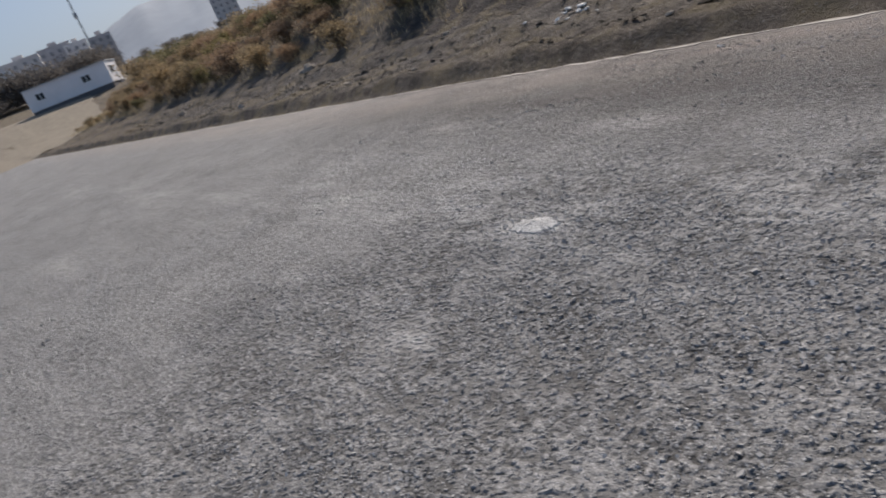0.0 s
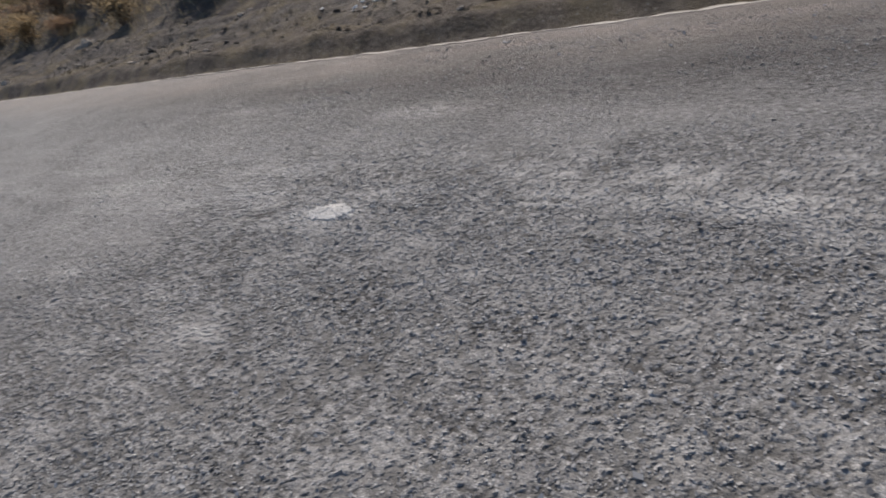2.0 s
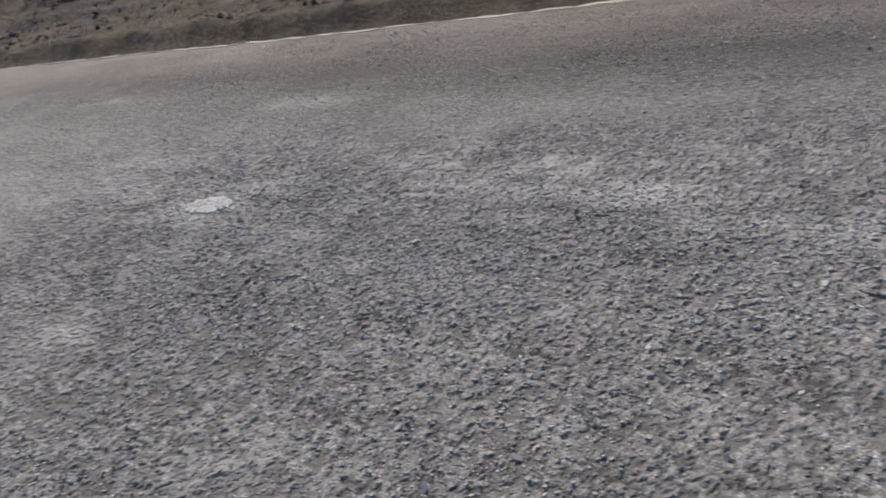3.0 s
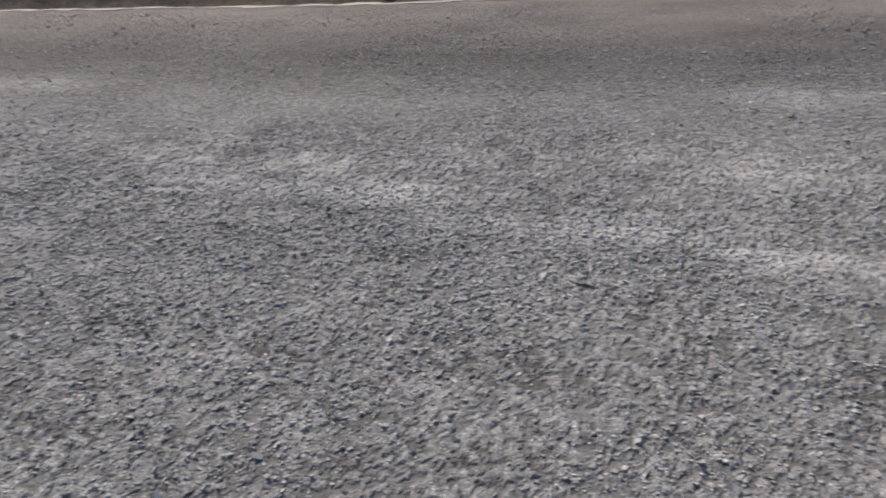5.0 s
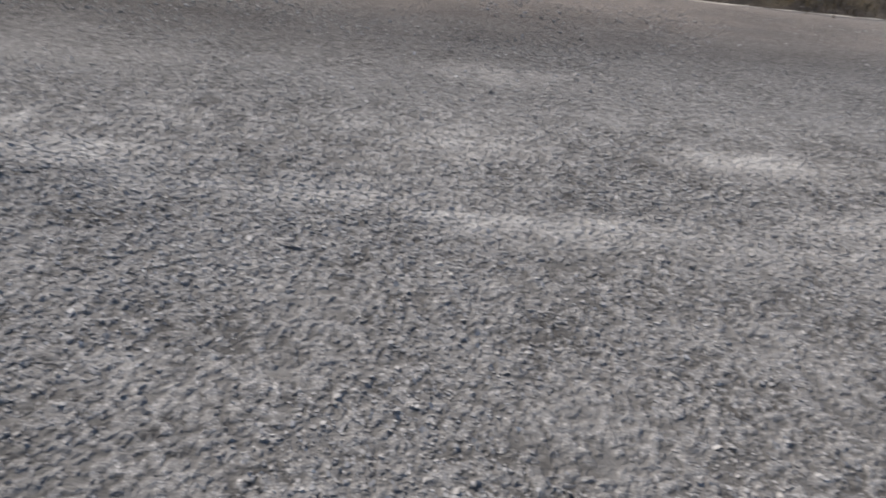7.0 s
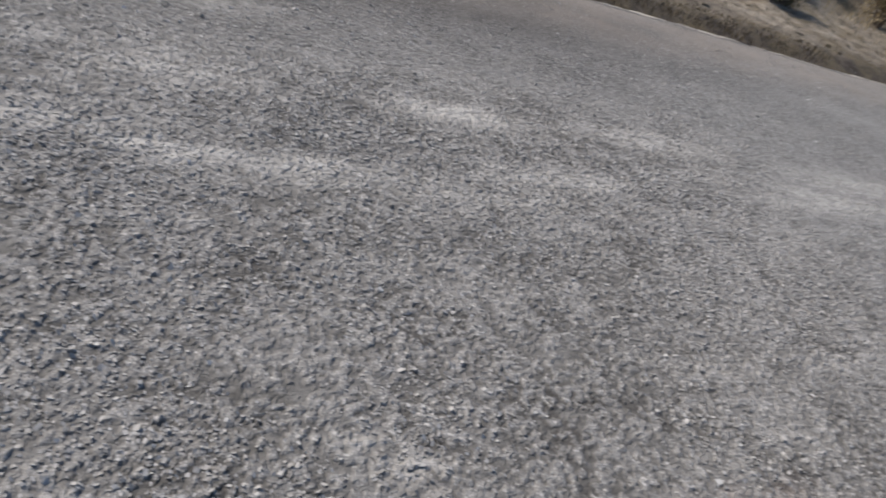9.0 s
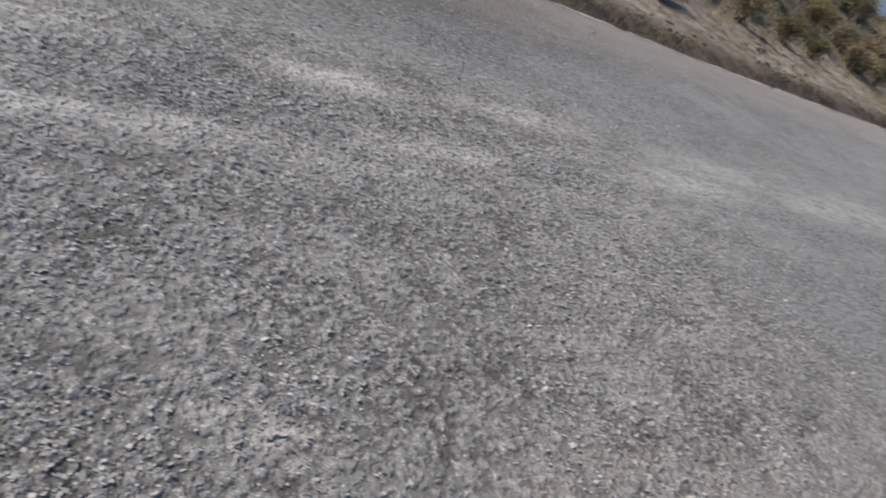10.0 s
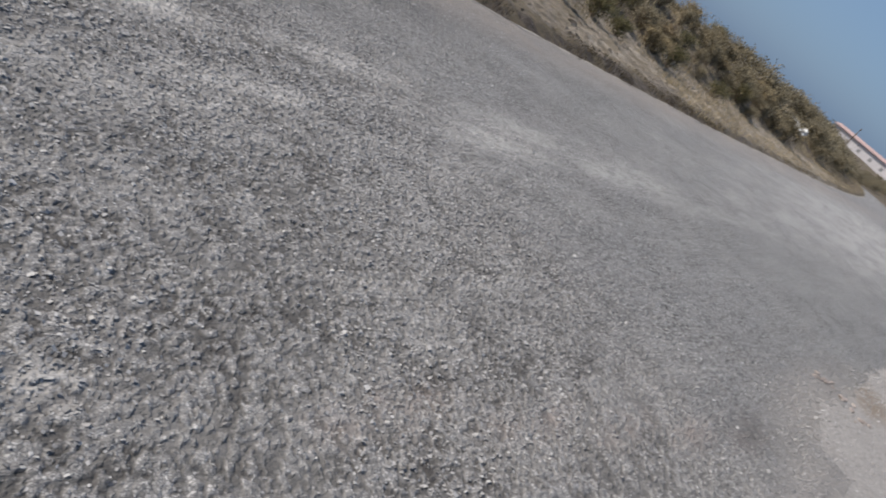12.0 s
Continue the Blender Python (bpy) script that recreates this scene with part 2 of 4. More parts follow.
def dust_material(name, a, b, relief=0.02, bare=None):
    k = Mat(name, 0.95, 0.15)
    col = k.ramp(k.noise(1.8, 6, 0.7), (0.32, a), (0.68, b))
    col = k.mix(1.0, col, k.ramp(k.noise(24.0, 4, 0.7), (0.3, 0.75), (0.7, 1.2)), "MULTIPLY")
    if bare:
        col = k.mix(k.math("MULTIPLY", k.spot(*bare, 0.7), k.ramp(k.noise(4.0, 5, 0.7), (0.35, 0.3), (0.6, 0.95))), col, (0.20, 0.16, 0.125))
    k.bump(k.noise(30.0, 6, 0.75), 0.7, relief)
    return k.color(col)


def leaf_material(name, dark, mean, light):
    k = Mat(name, 0.8, 0.2)
    col = k.ramp(k.pos.outputs["Random Per Island"], (0.0, dark), (0.55, mean), (1.0, light))
    who = k.n.new("ShaderNodeObjectInfo")
    col = k.mix(1.0, col, k.ramp(who.outputs["Random"], (0.0, (0.80, 0.81, 0.80)), (0.5, (1.0, 1.0, 1.0)), (1.0, (1.14, 1.07, 0.94))), "MULTIPLY")
    thin = k.n.new("ShaderNodeBsdfTranslucent")
    k.link(col, thin.inputs[0])
    both = k.n.new("ShaderNodeMixShader")
    both.inputs[0].default_value = 0.42
    k.link(k.p.outputs[0], both.inputs[1])
    k.link(thin.outputs[0], both.inputs[2])
    k.link(both.outputs[0], k.n["Material Output"].inputs[0])
    return k.color(col)


def plain_material(name, c, rough=0.7, grain=6.0, depth=0.25, metal=0.0, relief=0.004):
    k = Mat(name, rough, 0.35)
    k.p.inputs["Metallic"].default_value = metal
    lo, hi = tuple(v * (1 - depth) for v in c), tuple(min(1, v * (1 + depth)) for v in c)
    col = k.ramp(k.noise(grain, 6, 0.65), (0.3, lo), (0.5, c), (0.72, hi))
    k.bump(k.noise(grain * 6, 4, 0.6), 0.3, relief)
    return k.color(col)


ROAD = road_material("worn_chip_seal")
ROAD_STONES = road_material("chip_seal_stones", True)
GRAVEL = gravel_material()
SOIL = soil_material()
RIM = dust_material("pale_road_rim_dust", (0.32, 0.292, 0.262), (0.46, 0.42, 0.375), 0.01)
SHOULDER = dust_material("sandy_shoulder_earth", (0.262, 0.245, 0.232), (0.325, 0.306, 0.29), 0.02, (9.3, -0.25, 0.9, 0.4))
TRACK = dust_material("beige_dirt_track", (0.195, 0.163, 0.128), (0.275, 0.24, 0.19), 0.05)
CHALK = dust_material("white_crushed_stone", (0.45, 0.433, 0.412), (0.62, 0.60, 0.578), 0.02)
ROCK = plain_material("grey_field_stone", (0.29, 0.245, 0.20), 0.9, 4.0, 0.4, relief=0.02)
CLAY = plain_material("reddish_dry_earth", (0.27, 0.232, 0.212), 0.95, 9.0, 0.3, relief=0.02)
WHITE_ROCK = plain_material("white_rubble", (0.66, 0.64, 0.61), 0.9, 5.0, 0.2, relief=0.02)
BARK = plain_material("grey_twig_bark", (0.13, 0.10, 0.075), 0.9, 12.0, 0.4)
LEAF_GOLD = leaf_material("dry_golden_leaves", (0.20, 0.15, 0.096), (0.335, 0.255, 0.158), (0.42, 0.33, 0.21))
LEAF_RUST = leaf_material("dry_rusty_leaves", (0.19, 0.13, 0.09), (0.30, 0.213, 0.148), (0.38, 0.28, 0.20))
LEAF_OLIVE = leaf_material("dusty_olive_leaves", (0.07, 0.065, 0.035), (0.18, 0.16, 0.085), (0.30, 0.27, 0.15))
LEAF_BROWN = leaf_material("dusty_brown_leaves", (0.13, 0.11, 0.076), (0.262, 0.226, 0.153), (0.38, 0.325, 0.225))
LEAF_FAR = leaf_material("distant_dark_leaves", (0.13, 0.118, 0.112), (0.155, 0.142, 0.132), (0.18, 0.165, 0.15))
STRAW = leaf_material("dry_straw", (0.18, 0.14, 0.085), (0.40, 0.32, 0.20), (0.62, 0.52, 0.35))
WEED = leaf_material("dark_dry_weeds", (0.045, 0.037, 0.028), (0.11, 0.088, 0.06), (0.22, 0.17, 0.11))
PANEL = plain_material("white_hut_panel", (0.76, 0.735, 0.74), 0.5, 0.6, 0.06)
PLINTH = plain_material("dark_hut_plinth", (0.12, 0.115, 0.12), 0.8)
HUT_ROOF = plain_material("grey_sheet_roof", (0.42, 0.43, 0.45), 0.45, 2.0, 0.12)
GLASS = plain_material("dark_window_glass", (0.03, 0.033, 0.038), 0.12, 3.0, 0.1)
# far windows paled to grey: distance haze put into the glass colour
TOWN_GLASS = plain_material("haze_paled_glass", (0.26, 0.255, 0.26), 0.3, 3.0, 0.2)
FRAME = plain_material("white_window_frame", (0.75, 0.75, 0.75), 0.4)
DOOR = plain_material("pale_hut_door", (0.60, 0.60, 0.61), 0.5)
# town walls lightened, the haze before them put into base colour
CONCRETE = plain_material("weathered_concrete", (0.54, 0.515, 0.505), 0.9, 0.25, 0.18)
RENDERED = plain_material("pale_rendered_wall", (0.68, 0.65, 0.63), 0.85, 0.2, 0.12)
MASONRY = plain_material("grey_brown_masonry", (0.47, 0.44, 0.435), 0.9, 0.3, 0.2)
WHITEWASH = plain_material("whitewashed_wall", (0.56, 0.535, 0.55), 0.8, 0.4, 0.08)
ROOF_TILE = plain_material("red_tile_roof", (0.44, 0.31, 0.285), 0.8, 2.0, 0.25)
STEEL = plain_material("galvanised_steel", (0.36, 0.37, 0.38), 0.5, 4.0, 0.15, 0.6)
# aerial haze is put into the hillside's own blue-grey colour
HILL = plain_material("haze_tinted_hillside", (0.29, 0.318, 0.355), 1.0, 0.004, 0.12)
SCRUB = plain_material("distant_scrub", (0.085, 0.075, 0.07), 0.95, 0.12, 0.4)


# ---------------------------------------------------------------- helpers
def mesh(name, verts, faces, mats, smooth=False, index=None):
    me = bpy.data.meshes.new(name)
    me.from_pydata(verts, [], faces)
    for m in mats if isinstance(mats, (list, tuple)) else [mats]:
        me.materials.append(m)
    if index is not None:
        me.polygons.foreach_set("material_index", index)
    if smooth:
        me.polygons.foreach_set("use_smooth", [True] * len(me.polygons))
    me.update()
    return me


def part(name, bm, material, parent=None, label="", smooth=False):
    """One mesh object from a bmesh, under a thing or a part."""
    me = bpy.data.meshes.new(name)
    bm.to_mesh(me)
    bm.free()
    me.materials.append(material)
    if smooth:
        me.polygons.foreach_set("use_smooth", [True] * len(me.polygons))
    ob = new(name, me)
    ob.parent = parent
    return tagged(ob, label) if label else ob


def box(bm, x0, x1, y0, y1, z0, z1, bevel=0.0):
    made = bmesh.ops.create_cube(bm, size=1.0, matrix=Matrix.LocRotScale(((x0 + x1) / 2, (y0 + y1) / 2, (z0 + z1) / 2), None, (x1 - x0, y1 - y0, z1 - z0)))
    if bevel:
        edges = {e for v in made["verts"] for e in v.link_edges}
        bmesh.ops.bevel(bm, geom=list(edges), offset=bevel, segments=2, affect="EDGES", profile=0.6)
    return bm


def tube(bm, a, b, ra, rb, sides=6):
    a, b = Vector(a), Vector(b)
    q = (b - a).to_track_quat("Z", "Y").to_matrix()
    rings = [[bm.verts.new(p + q @ Vector((r * math.cos(2 * math.pi * i / sides), r * math.sin(2 * math.pi * i / sides), 0))) for i in range(sides)] for p, r in ((a, ra), (b, rb))]
    for i in range(sides):
        j = (i + 1) % sides
        bm.faces.new((rings[0][i], rings[0][j], rings[1][j], rings[1][i]))
    bm.faces.new(rings[1])
    bm.faces.new(rings[0][::-1])


def thing(name, m, label, category, group="", kind=""):
    ob = new(name)
    ob.matrix_world = m
    return tagged(ob, label, category, group, kind)


# ---------------------------------------------------------------- lie of the land
def step(a, b, v):
    u = min(1.0, max(0.0, (v - a) / (b - a)))
    return u * u * (3 - 2 * u)


def far_edge(x):
    """The far rim of the road: straight, bending away at the far right."""
    dip = 0.22 * step(7, 11, x) * (1 - step(20, 32, x)) + 0.12 * step(-9.5, -6.5, x) * (1 - step(-3, 0, x))
    return 7.15 - dip + (0.0011 * (x - 18) ** 2 if x > 18 else 0.0)


def near_edge(x):
    return far_edge(x) - 7.42 - 3.2 * (1 - step(1.2, 6.4, x))


def lumps(x, y, size, seed=0.0):
    return noise.fractal(Vector((x / size, y / size, seed)), 0.9, 2.1, 5)


def height(x, y):
    """Ground level: road bed, broken verge, bank, and the rise to the site on the left."""
    d = y - far_edge(x)
    r = math.hypot(x, y)
    # site behind the left end of the bank
    rise = 0.0
    if x < -40:
        rise = 0.35 * step(58, 76, r) + 3.0 * step(72, 103, r) + 9.0 * step(106, 330, r)
        rise *= step(-4, 10, y)
    elif x > 90:
        rise = 3.7 * step(120, 222, r) * step(-6, 14, y)
    if d < 0.0:
        if y > near_edge(x):
            return -0.06 + rise
        return -0.035 + 0.03 * lumps(x, y, 1.2, 4.0) * step(0.05, 1.2, near_edge(x) - y) - 0.25 * step(3.0, 9.0, near_edge(x) - y) + rise
    on = step(-74, -46, x) * (1 - step(80, 150, x))           # how much bank there is
    left = 1 - step(-8, 10, x)
    lip = (0.12 + 0.11 * left) * step(0.08 + 0.15 * abs(noise.noise(Vector((x * 0.45, 0, 9.0)))), 0.44, d)
    slope = 0.10 * step(0.5, 2.6, d) + 0.38 * left * step(1.2, 4.5, d)
    bank = 1.35 * step(2.3 + 0.5 * left, 7.2, d + 0.45 * noise.noise(Vector((x * 0.16, y * 0.3, 2.0))))
    bank -= 0.5 * step(16, 60, d)
    along = x
    x = x * (1 - 0.68 * (1 - step(-24, -9, x)))                # ploughed along the road there
    rough = (0.05 + 0.05 * left) * lumps(x, y, 0.7) * step(0.0, 0.6, d) + (0.06 + 0.07 * left) * lumps(x, y, 2.0, 3.0) * step(0.6, 2.4, d)
    rough += 0.05 * lumps(x, y, 0.4, 12.0) * step(0.1, 0.5, d) * (1 - step(2.5, 4, d))
    furrow = -0.10 * left * step(0.75, 1.1, d) * (1 - step(1.1, 1.7, d)) * step(-9, -4, along)
    bottom = -0.05 + 0.05 * step(0.0, 0.15, d)
    return bottom + on * (lip + slope + bank + furrow) + rough * (0.3 + 0.7 * on) + rise


def axis(*runs):
    """Positions along an axis: runs of (start, end, step)."""
    out = []
    for a, b, s in runs:
        out += list(np.arange(a, b - 1e-6, s))
    return out + [runs[-1][1]]


def ground():
    xs = axis((-4500, -900, 600), (-900, -200, 70), (-200, -80, 6), (-80, -34, 1.2), (-34, -16, 0.4), (-16, 16, 0.24), (16, 34, 0.4), (34, 80, 1.4), (80, 240, 10), (240, 900, 110), (900, 4500, 600))
    ys = axis((-4500, -500, 800), (-500, -40, 60), (-40, -4, 4), (-4, 0.6, 0.23), (0.6, 7.0, 1.6), (7.0, 10.4, 0.1), (10.4, 17, 0.28), (17, 40, 1.6), (40, 200, 12), (200, 900, 80), (900, 4500, 600))
    # the fine rows follow the bend of the road
    verts = []
    for x in xs:
        bend = far_edge(max(min(x, 110), 0)) - 7.15
        for y in ys:
            yy = y + bend * (1 - step(60, 200, abs(y)))
            verts.append((x, yy, height(x, yy)))
    n = len(ys)
    faces = [(i * n + j, (i + 1) * n + j, (i + 1) * n + j + 1, i * n + j + 1) for i in range(len(xs) - 1) for j in range(n - 1)]
    return tagged(new("ground", mesh("ground", verts, faces, SOIL, True)), "dry stony brown soil with a low rough bank", "ground", kind="structure")


def strip(name, material, lower, upper, z, xs, rows, thick, label, category):
    """A band of ground between two lines, with a thickness and ragged rims."""
    verts, faces = [], []
    for x in xs:
        a, b = lower(x), upper(x)
        for j in range(rows + 1):
            y = a + (b - a) * j / rows
            verts.append((x, y, z(x, y, j / rows)))
    top = len(verts)
    n = rows + 1
    for i in range(len(xs) - 1):
        for j in range(rows):
            faces.append((i * n + j, (i + 1) * n + j, (i + 1) * n + j + 1, i * n + j + 1))
    for j in (0, rows):
        base = len(verts)
        for i in range(len(xs)):
            v = verts[i * n + j]
            verts.append((v[0], v[1], v[2] - thick))
        for i in range(len(xs) - 1):
            q = (i * n + j, base + i, base + i + 1, (i + 1) * n + j)
            faces.append(q if j else q[::-1])
    return tagged(new(name, mesh(name, verts, faces, material)), label, category, kind="structure")


def rag(x, seed, much=0.05):
    return much * noise.fractal(Vector((x * 1.7, seed, 0)), 0.8, 2.2, 5)


BED = (-6.6, 6.6, -0.5, 5.1)              # the stretch of road whose stones are built one by one


def in_bed(x, y, margin):
    """1 well inside the bed of built stones, 0 outside it; the margin runs inwards, or outwards where negative."""
    d = min(x - BED[0], BED[1] - x, y - BED[2], BED[3] - y)
    return step(0.0, margin, d) if margin > 0 else step(margin, 0.0, d)


ground()
ROAD_X = axis((-420, -60, 12), (-60, -14, 0.6), (-14, 22, 0.12), (22, 60, 0.6), (60, 130, 4))
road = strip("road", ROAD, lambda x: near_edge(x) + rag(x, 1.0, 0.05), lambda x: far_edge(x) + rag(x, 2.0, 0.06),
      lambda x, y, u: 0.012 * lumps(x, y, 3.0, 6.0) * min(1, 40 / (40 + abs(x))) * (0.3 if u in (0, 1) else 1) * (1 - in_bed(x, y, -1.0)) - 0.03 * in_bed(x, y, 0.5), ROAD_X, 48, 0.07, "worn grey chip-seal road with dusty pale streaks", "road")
strip("road_rim", RIM, lambda x: far_edge(x) - 0.03 + rag(x, 2.0, 0.06), lambda x: far_edge(x) + 0.05 + abs(rag(x, 3.0, 0.10)),
      lambda x, y, u: 0.006 + 0.006 * noise.noise(Vector((x * 6, y * 6, 0))) - 0.012 * u, axis((-60, -14, 0.5), (-14, 22, 0.1), (22, 80, 0.6)), 3, 0.06, "pale dusty line of earth along the road rim", "road edge")
strip("shoulder", SHOULDER, lambda x: near_edge(x) - 2.6, lambda x: near_edge(x) + 0.2 + 0.24 * step(6.3, 7.8, x) + 0.08 * noise.noise(Vector((x * 0.9, 5.0, 0))) + 0.10 * noise.noise(Vector((x * 3.1, 6.0, 0))) + 0.07 * noise.noise(Vector((x * 9.0, 7.0, 0))) + 0.04 * noise.noise(Vector((x * 23.0, 8.0, 0))),
      lambda x, y, u: 0.004 - 0.014 * step(0.93, 1.0, u) + 0.003 * lumps(x, y, 0.25, 8.0) + 0.012 * (1 - u) * lumps(x, y, 0.8, 8.0), axis((-24, -2, 0.4), (-2, 14, 0.05), (14, 60, 1.0)), 46, 0.08, "pale sandy earth shoulder of the road", "road shoulder")
strip("dirt_track", TRACK, lambda x: 0.075 * -x + rag(x * 0.1, 7.0, 1.0), lambda x: 0.215 * -x + rag(x * 0.1, 8.0, 1.0),
      lambda x, y, u: height(x, y) + 0.06 + 0.05 * lumps(x, y, 4.0, 3.0), axis((-112, -58, 0.9)), 16, 0.3, "beige dirt track leading up to the site hut", "dirt track")


# ---------------------------------------------------------------- stones of the road, gravel lying on it
DICE = np.random.default_rng(17).random((256, 256, 4))


def dice(i, j, k):
    """A fixed random number for a cell of the plan."""
    return DICE[i.astype(int) % 256, j.astype(int) % 256, k]


def patchy(x, y, size, k):
    """Smooth random field, 0 to 1, with blots of about that size."""
    x, y = (x * 0.8 - y * 0.6) / size, (x * 0.6 + y * 0.8) / size
    i, j = np.floor(x), np.floor(y)
    u, v = x - i, y - j
    u, v = u * u * (3 - 2 * u), v * v * (3 - 2 * v)
    return (dice(i, j, k) * (1 - u) + dice(i + 1, j, k) * u) * (1 - v) + (dice(i, j + 1, k) * (1 - u) + dice(i + 1, j + 1, k) * u) * v


def cobbled(x, y, size, shift):
    """Height, 0 to 1, of a layer of rounded stones of about that size, many of them torn out."""
    x, y = x / size + shift, y / size + shift * 0.7
    ci, cj = np.floor(x), np.floor(y)
    best, tall, keep = np.full(x.shape, 9.0), np.zeros(x.shape), np.zeros(x.shape)
    for a in (-1, 0, 1):
        for b in (-1, 0, 1):
            i, j = ci + a, cj + b
            d = np.hypot(x - i - dice(i, j, 0), y - j - dice(i, j, 1))
            near = d < best
            best, tall, keep = np.where(near, d, best), np.where(near, dice(i, j, 2), tall), np.where(near, dice(i, j, 3), keep)
    return np.sqrt(np.clip(1 - (best / 0.68) ** 2, 0, 1)) * (0.45 + 0.55 * tall), keep


def relief(x, y):
    """Height of the stone bed over its bitumen floor."""
    worn = 0.65 * patchy(x, y, 0.07, 0) + 0.25 * patchy(x, y, 0.4, 1) + 0.1 * patchy(x, y, 1.3, 2)
    big, b = cobbled(x, y, 0.030, 3.3)
    small, c = cobbled(x, y, 0.018, 8.1)
    h = np.maximum(0.0118 * big * (b > 1.2 * worn - 0.10), 0.0082 * small * (c > 0.85 * worn))
    h = 0.001 + h + 0.0030 * (patchy(x, y, 0.06, 3) - 0.3)
    # ground down to the tops towards the rims of the bed
    u = np.clip(np.minimum(np.minimum(x - BED[0], BED[1] - x) / 2.6, np.minimum((y - BED[2] + 0.15) / 0.5, (BED[3] - y) / 1.7)) + 0.5 * (patchy(x, y, 0.5, 1) - 0.5), 0, 1)
    return 0.007 + (h - 0.007) * u * u * (3 - 2 * u)


def stone_bed():
    xs = np.array(axis((BED[0], -5.0, 0.022), (-5.0, -3.0, 0.014), (-3.0, 3.4, 0.009), (3.4, 5.0, 0.014), (5.0, BED[1], 0.022)))
    ys = np.array(axis((BED[2], 0.9, 0.013), (0.9, 3.2, 0.0095), (3.2, BED[3], 0.015)))
    q = np.random.default_rng(2)
    x, y = np.meshgrid(xs, ys, indexing="ij")
    x = x + q.uniform(-0.3, 0.3, x.shape) * np.gradient(xs)[:, None]
    y = y + q.uniform(-0.3, 0.3, y.shape) * np.gradient(ys)[None]
    n = len(ys)
    verts = np.stack([x, y, relief(x, y)], -1).reshape(-1, 3)
    i, j = np.meshgrid(np.arange(len(xs) - 1), np.arange(n - 1), indexing="ij")
    a = (i * n + j).reshape(-1)
    faces = np.stack([a, a + n, a + n + 1, a + 1], -1)
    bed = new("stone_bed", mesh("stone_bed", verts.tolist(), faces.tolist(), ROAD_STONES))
    bed.parent = road
    tagged(bed, "coarse grey stones in worn dark bitumen, hollow shade painted in", kind="stuff")


stone_bed()


def chips(name, count, size, seed, label, stretch, thin=9.0, along_rim=False):
    """Angular stone chips strewn over the road, in drifts."""
    g = np.random.default_rng(seed)
    cube = np.array([(-1, -1, -1), (1, -1, -1), (1, 1, -1), (-1, 1, -1), (-1, -1, 1), (1, -1, 1), (1, 1, 1), (-1, 1, 1)], float)
    sides = np.array([(0, 3, 2, 1), (4, 5, 6, 7), (0, 1, 5, 4), (1, 2, 6, 5), (2, 3, 7, 6), (3, 0, 4, 7)])
    x, y = g.uniform(*stretch[:2], count), g.uniform(*stretch[2:], count)
    drift = np.exp(-((y - np.array([near_edge(v) for v in x]) - 0.22) / 0.2) ** 2) if along_rim else 1.0
    keep = g.uniform(0, 1, count) < drift * (0.15 + 1.2 * (patchy(x, y, 0.5, 2) - 0.25)) * np.clip(1.25 - np.hypot(x, y - 1) / thin, 0.1, 1)
    x, y = x[keep], y[keep]
    n = len(x)
    s = size * np.exp(g.normal(0, 0.3, n)) * (0.9 + 0.05 * np.hypot(x, y))
    v = cube[None] * g.uniform(0.45, 1.0, (n, 8, 3)) * (s[:, None, None] * g.uniform(0.65, 1.25, (n, 1, 3)) * np.array([1, 1, 0.5]))
    t = g.uniform(0, 2 * np.pi, n)
    tilt = g.normal(0, 0.35, (n, 2))
    c, w = np.cos(t)[:, None], np.sin(t)[:, None]
    px, py, pz = v[..., 0] * c - v[..., 1] * w, v[..., 0] * w + v[..., 1] * c, v[..., 2]
    pz = pz + px * tilt[:, :1] + py * tilt[:, 1:]
    bedded = (x > BED[0]) & (x < BED[1]) & (y > BED[2]) & (y < BED[3])
    base = np.where(bedded, relief(x, y), 0.002) + s * 0.2
    out = np.stack([px + x[:, None], py + y[:, None], pz + base[:, None]], -1).reshape(-1, 3)
    faces = (sides[None] + 8 * np.arange(n)[:, None, None]).reshape(-1, 4)
    return tagged(new(name, mesh(name, out.tolist(), faces.tolist(), GRAVEL)), label, "gravel", kind="stuff")


chips("loose_gravel", 110000, 0.0050, 3, "loose grey stone chips lying on the road", (-9, 10, -0.9, 6.8))
chips("loose_pebbles", 75000, 0.0050, 6, "broken grey pebbles worked loose from the road", (-3.6, 4.4, 0.5, 3.4), 6.0)
chips("shoulder_gravel", 24000, 0.0050, 4, "grey stone chips strewn along the sandy shoulder", (4.4, 11, -0.9, 0.7), 30.0, True)


# ---------------------------------------------------------------- heap, rocks, rubble
def lump_mesh(name, material, seed, flat=0.7, levels=2, rough=0.35):
    bm = bmesh.new()
    bmesh.ops.create_icosphere(bm, subdivisions=levels, radius=1.0)
    for v in bm.verts:
        k = 1 + rough * noise.fractal(v.co * 1.1 + Vector((seed * 3.7, 0, 0)), 0.7, 2.2, 4)
        v.co *= k
        v.co.z *= flat
        v.co.z = max(v.co.z, -0.35 * flat)
    me = bpy.data.meshes.new(name)
    bm.to_mesh(me)
    bm.free()
    me.materials.append(material)
    return me


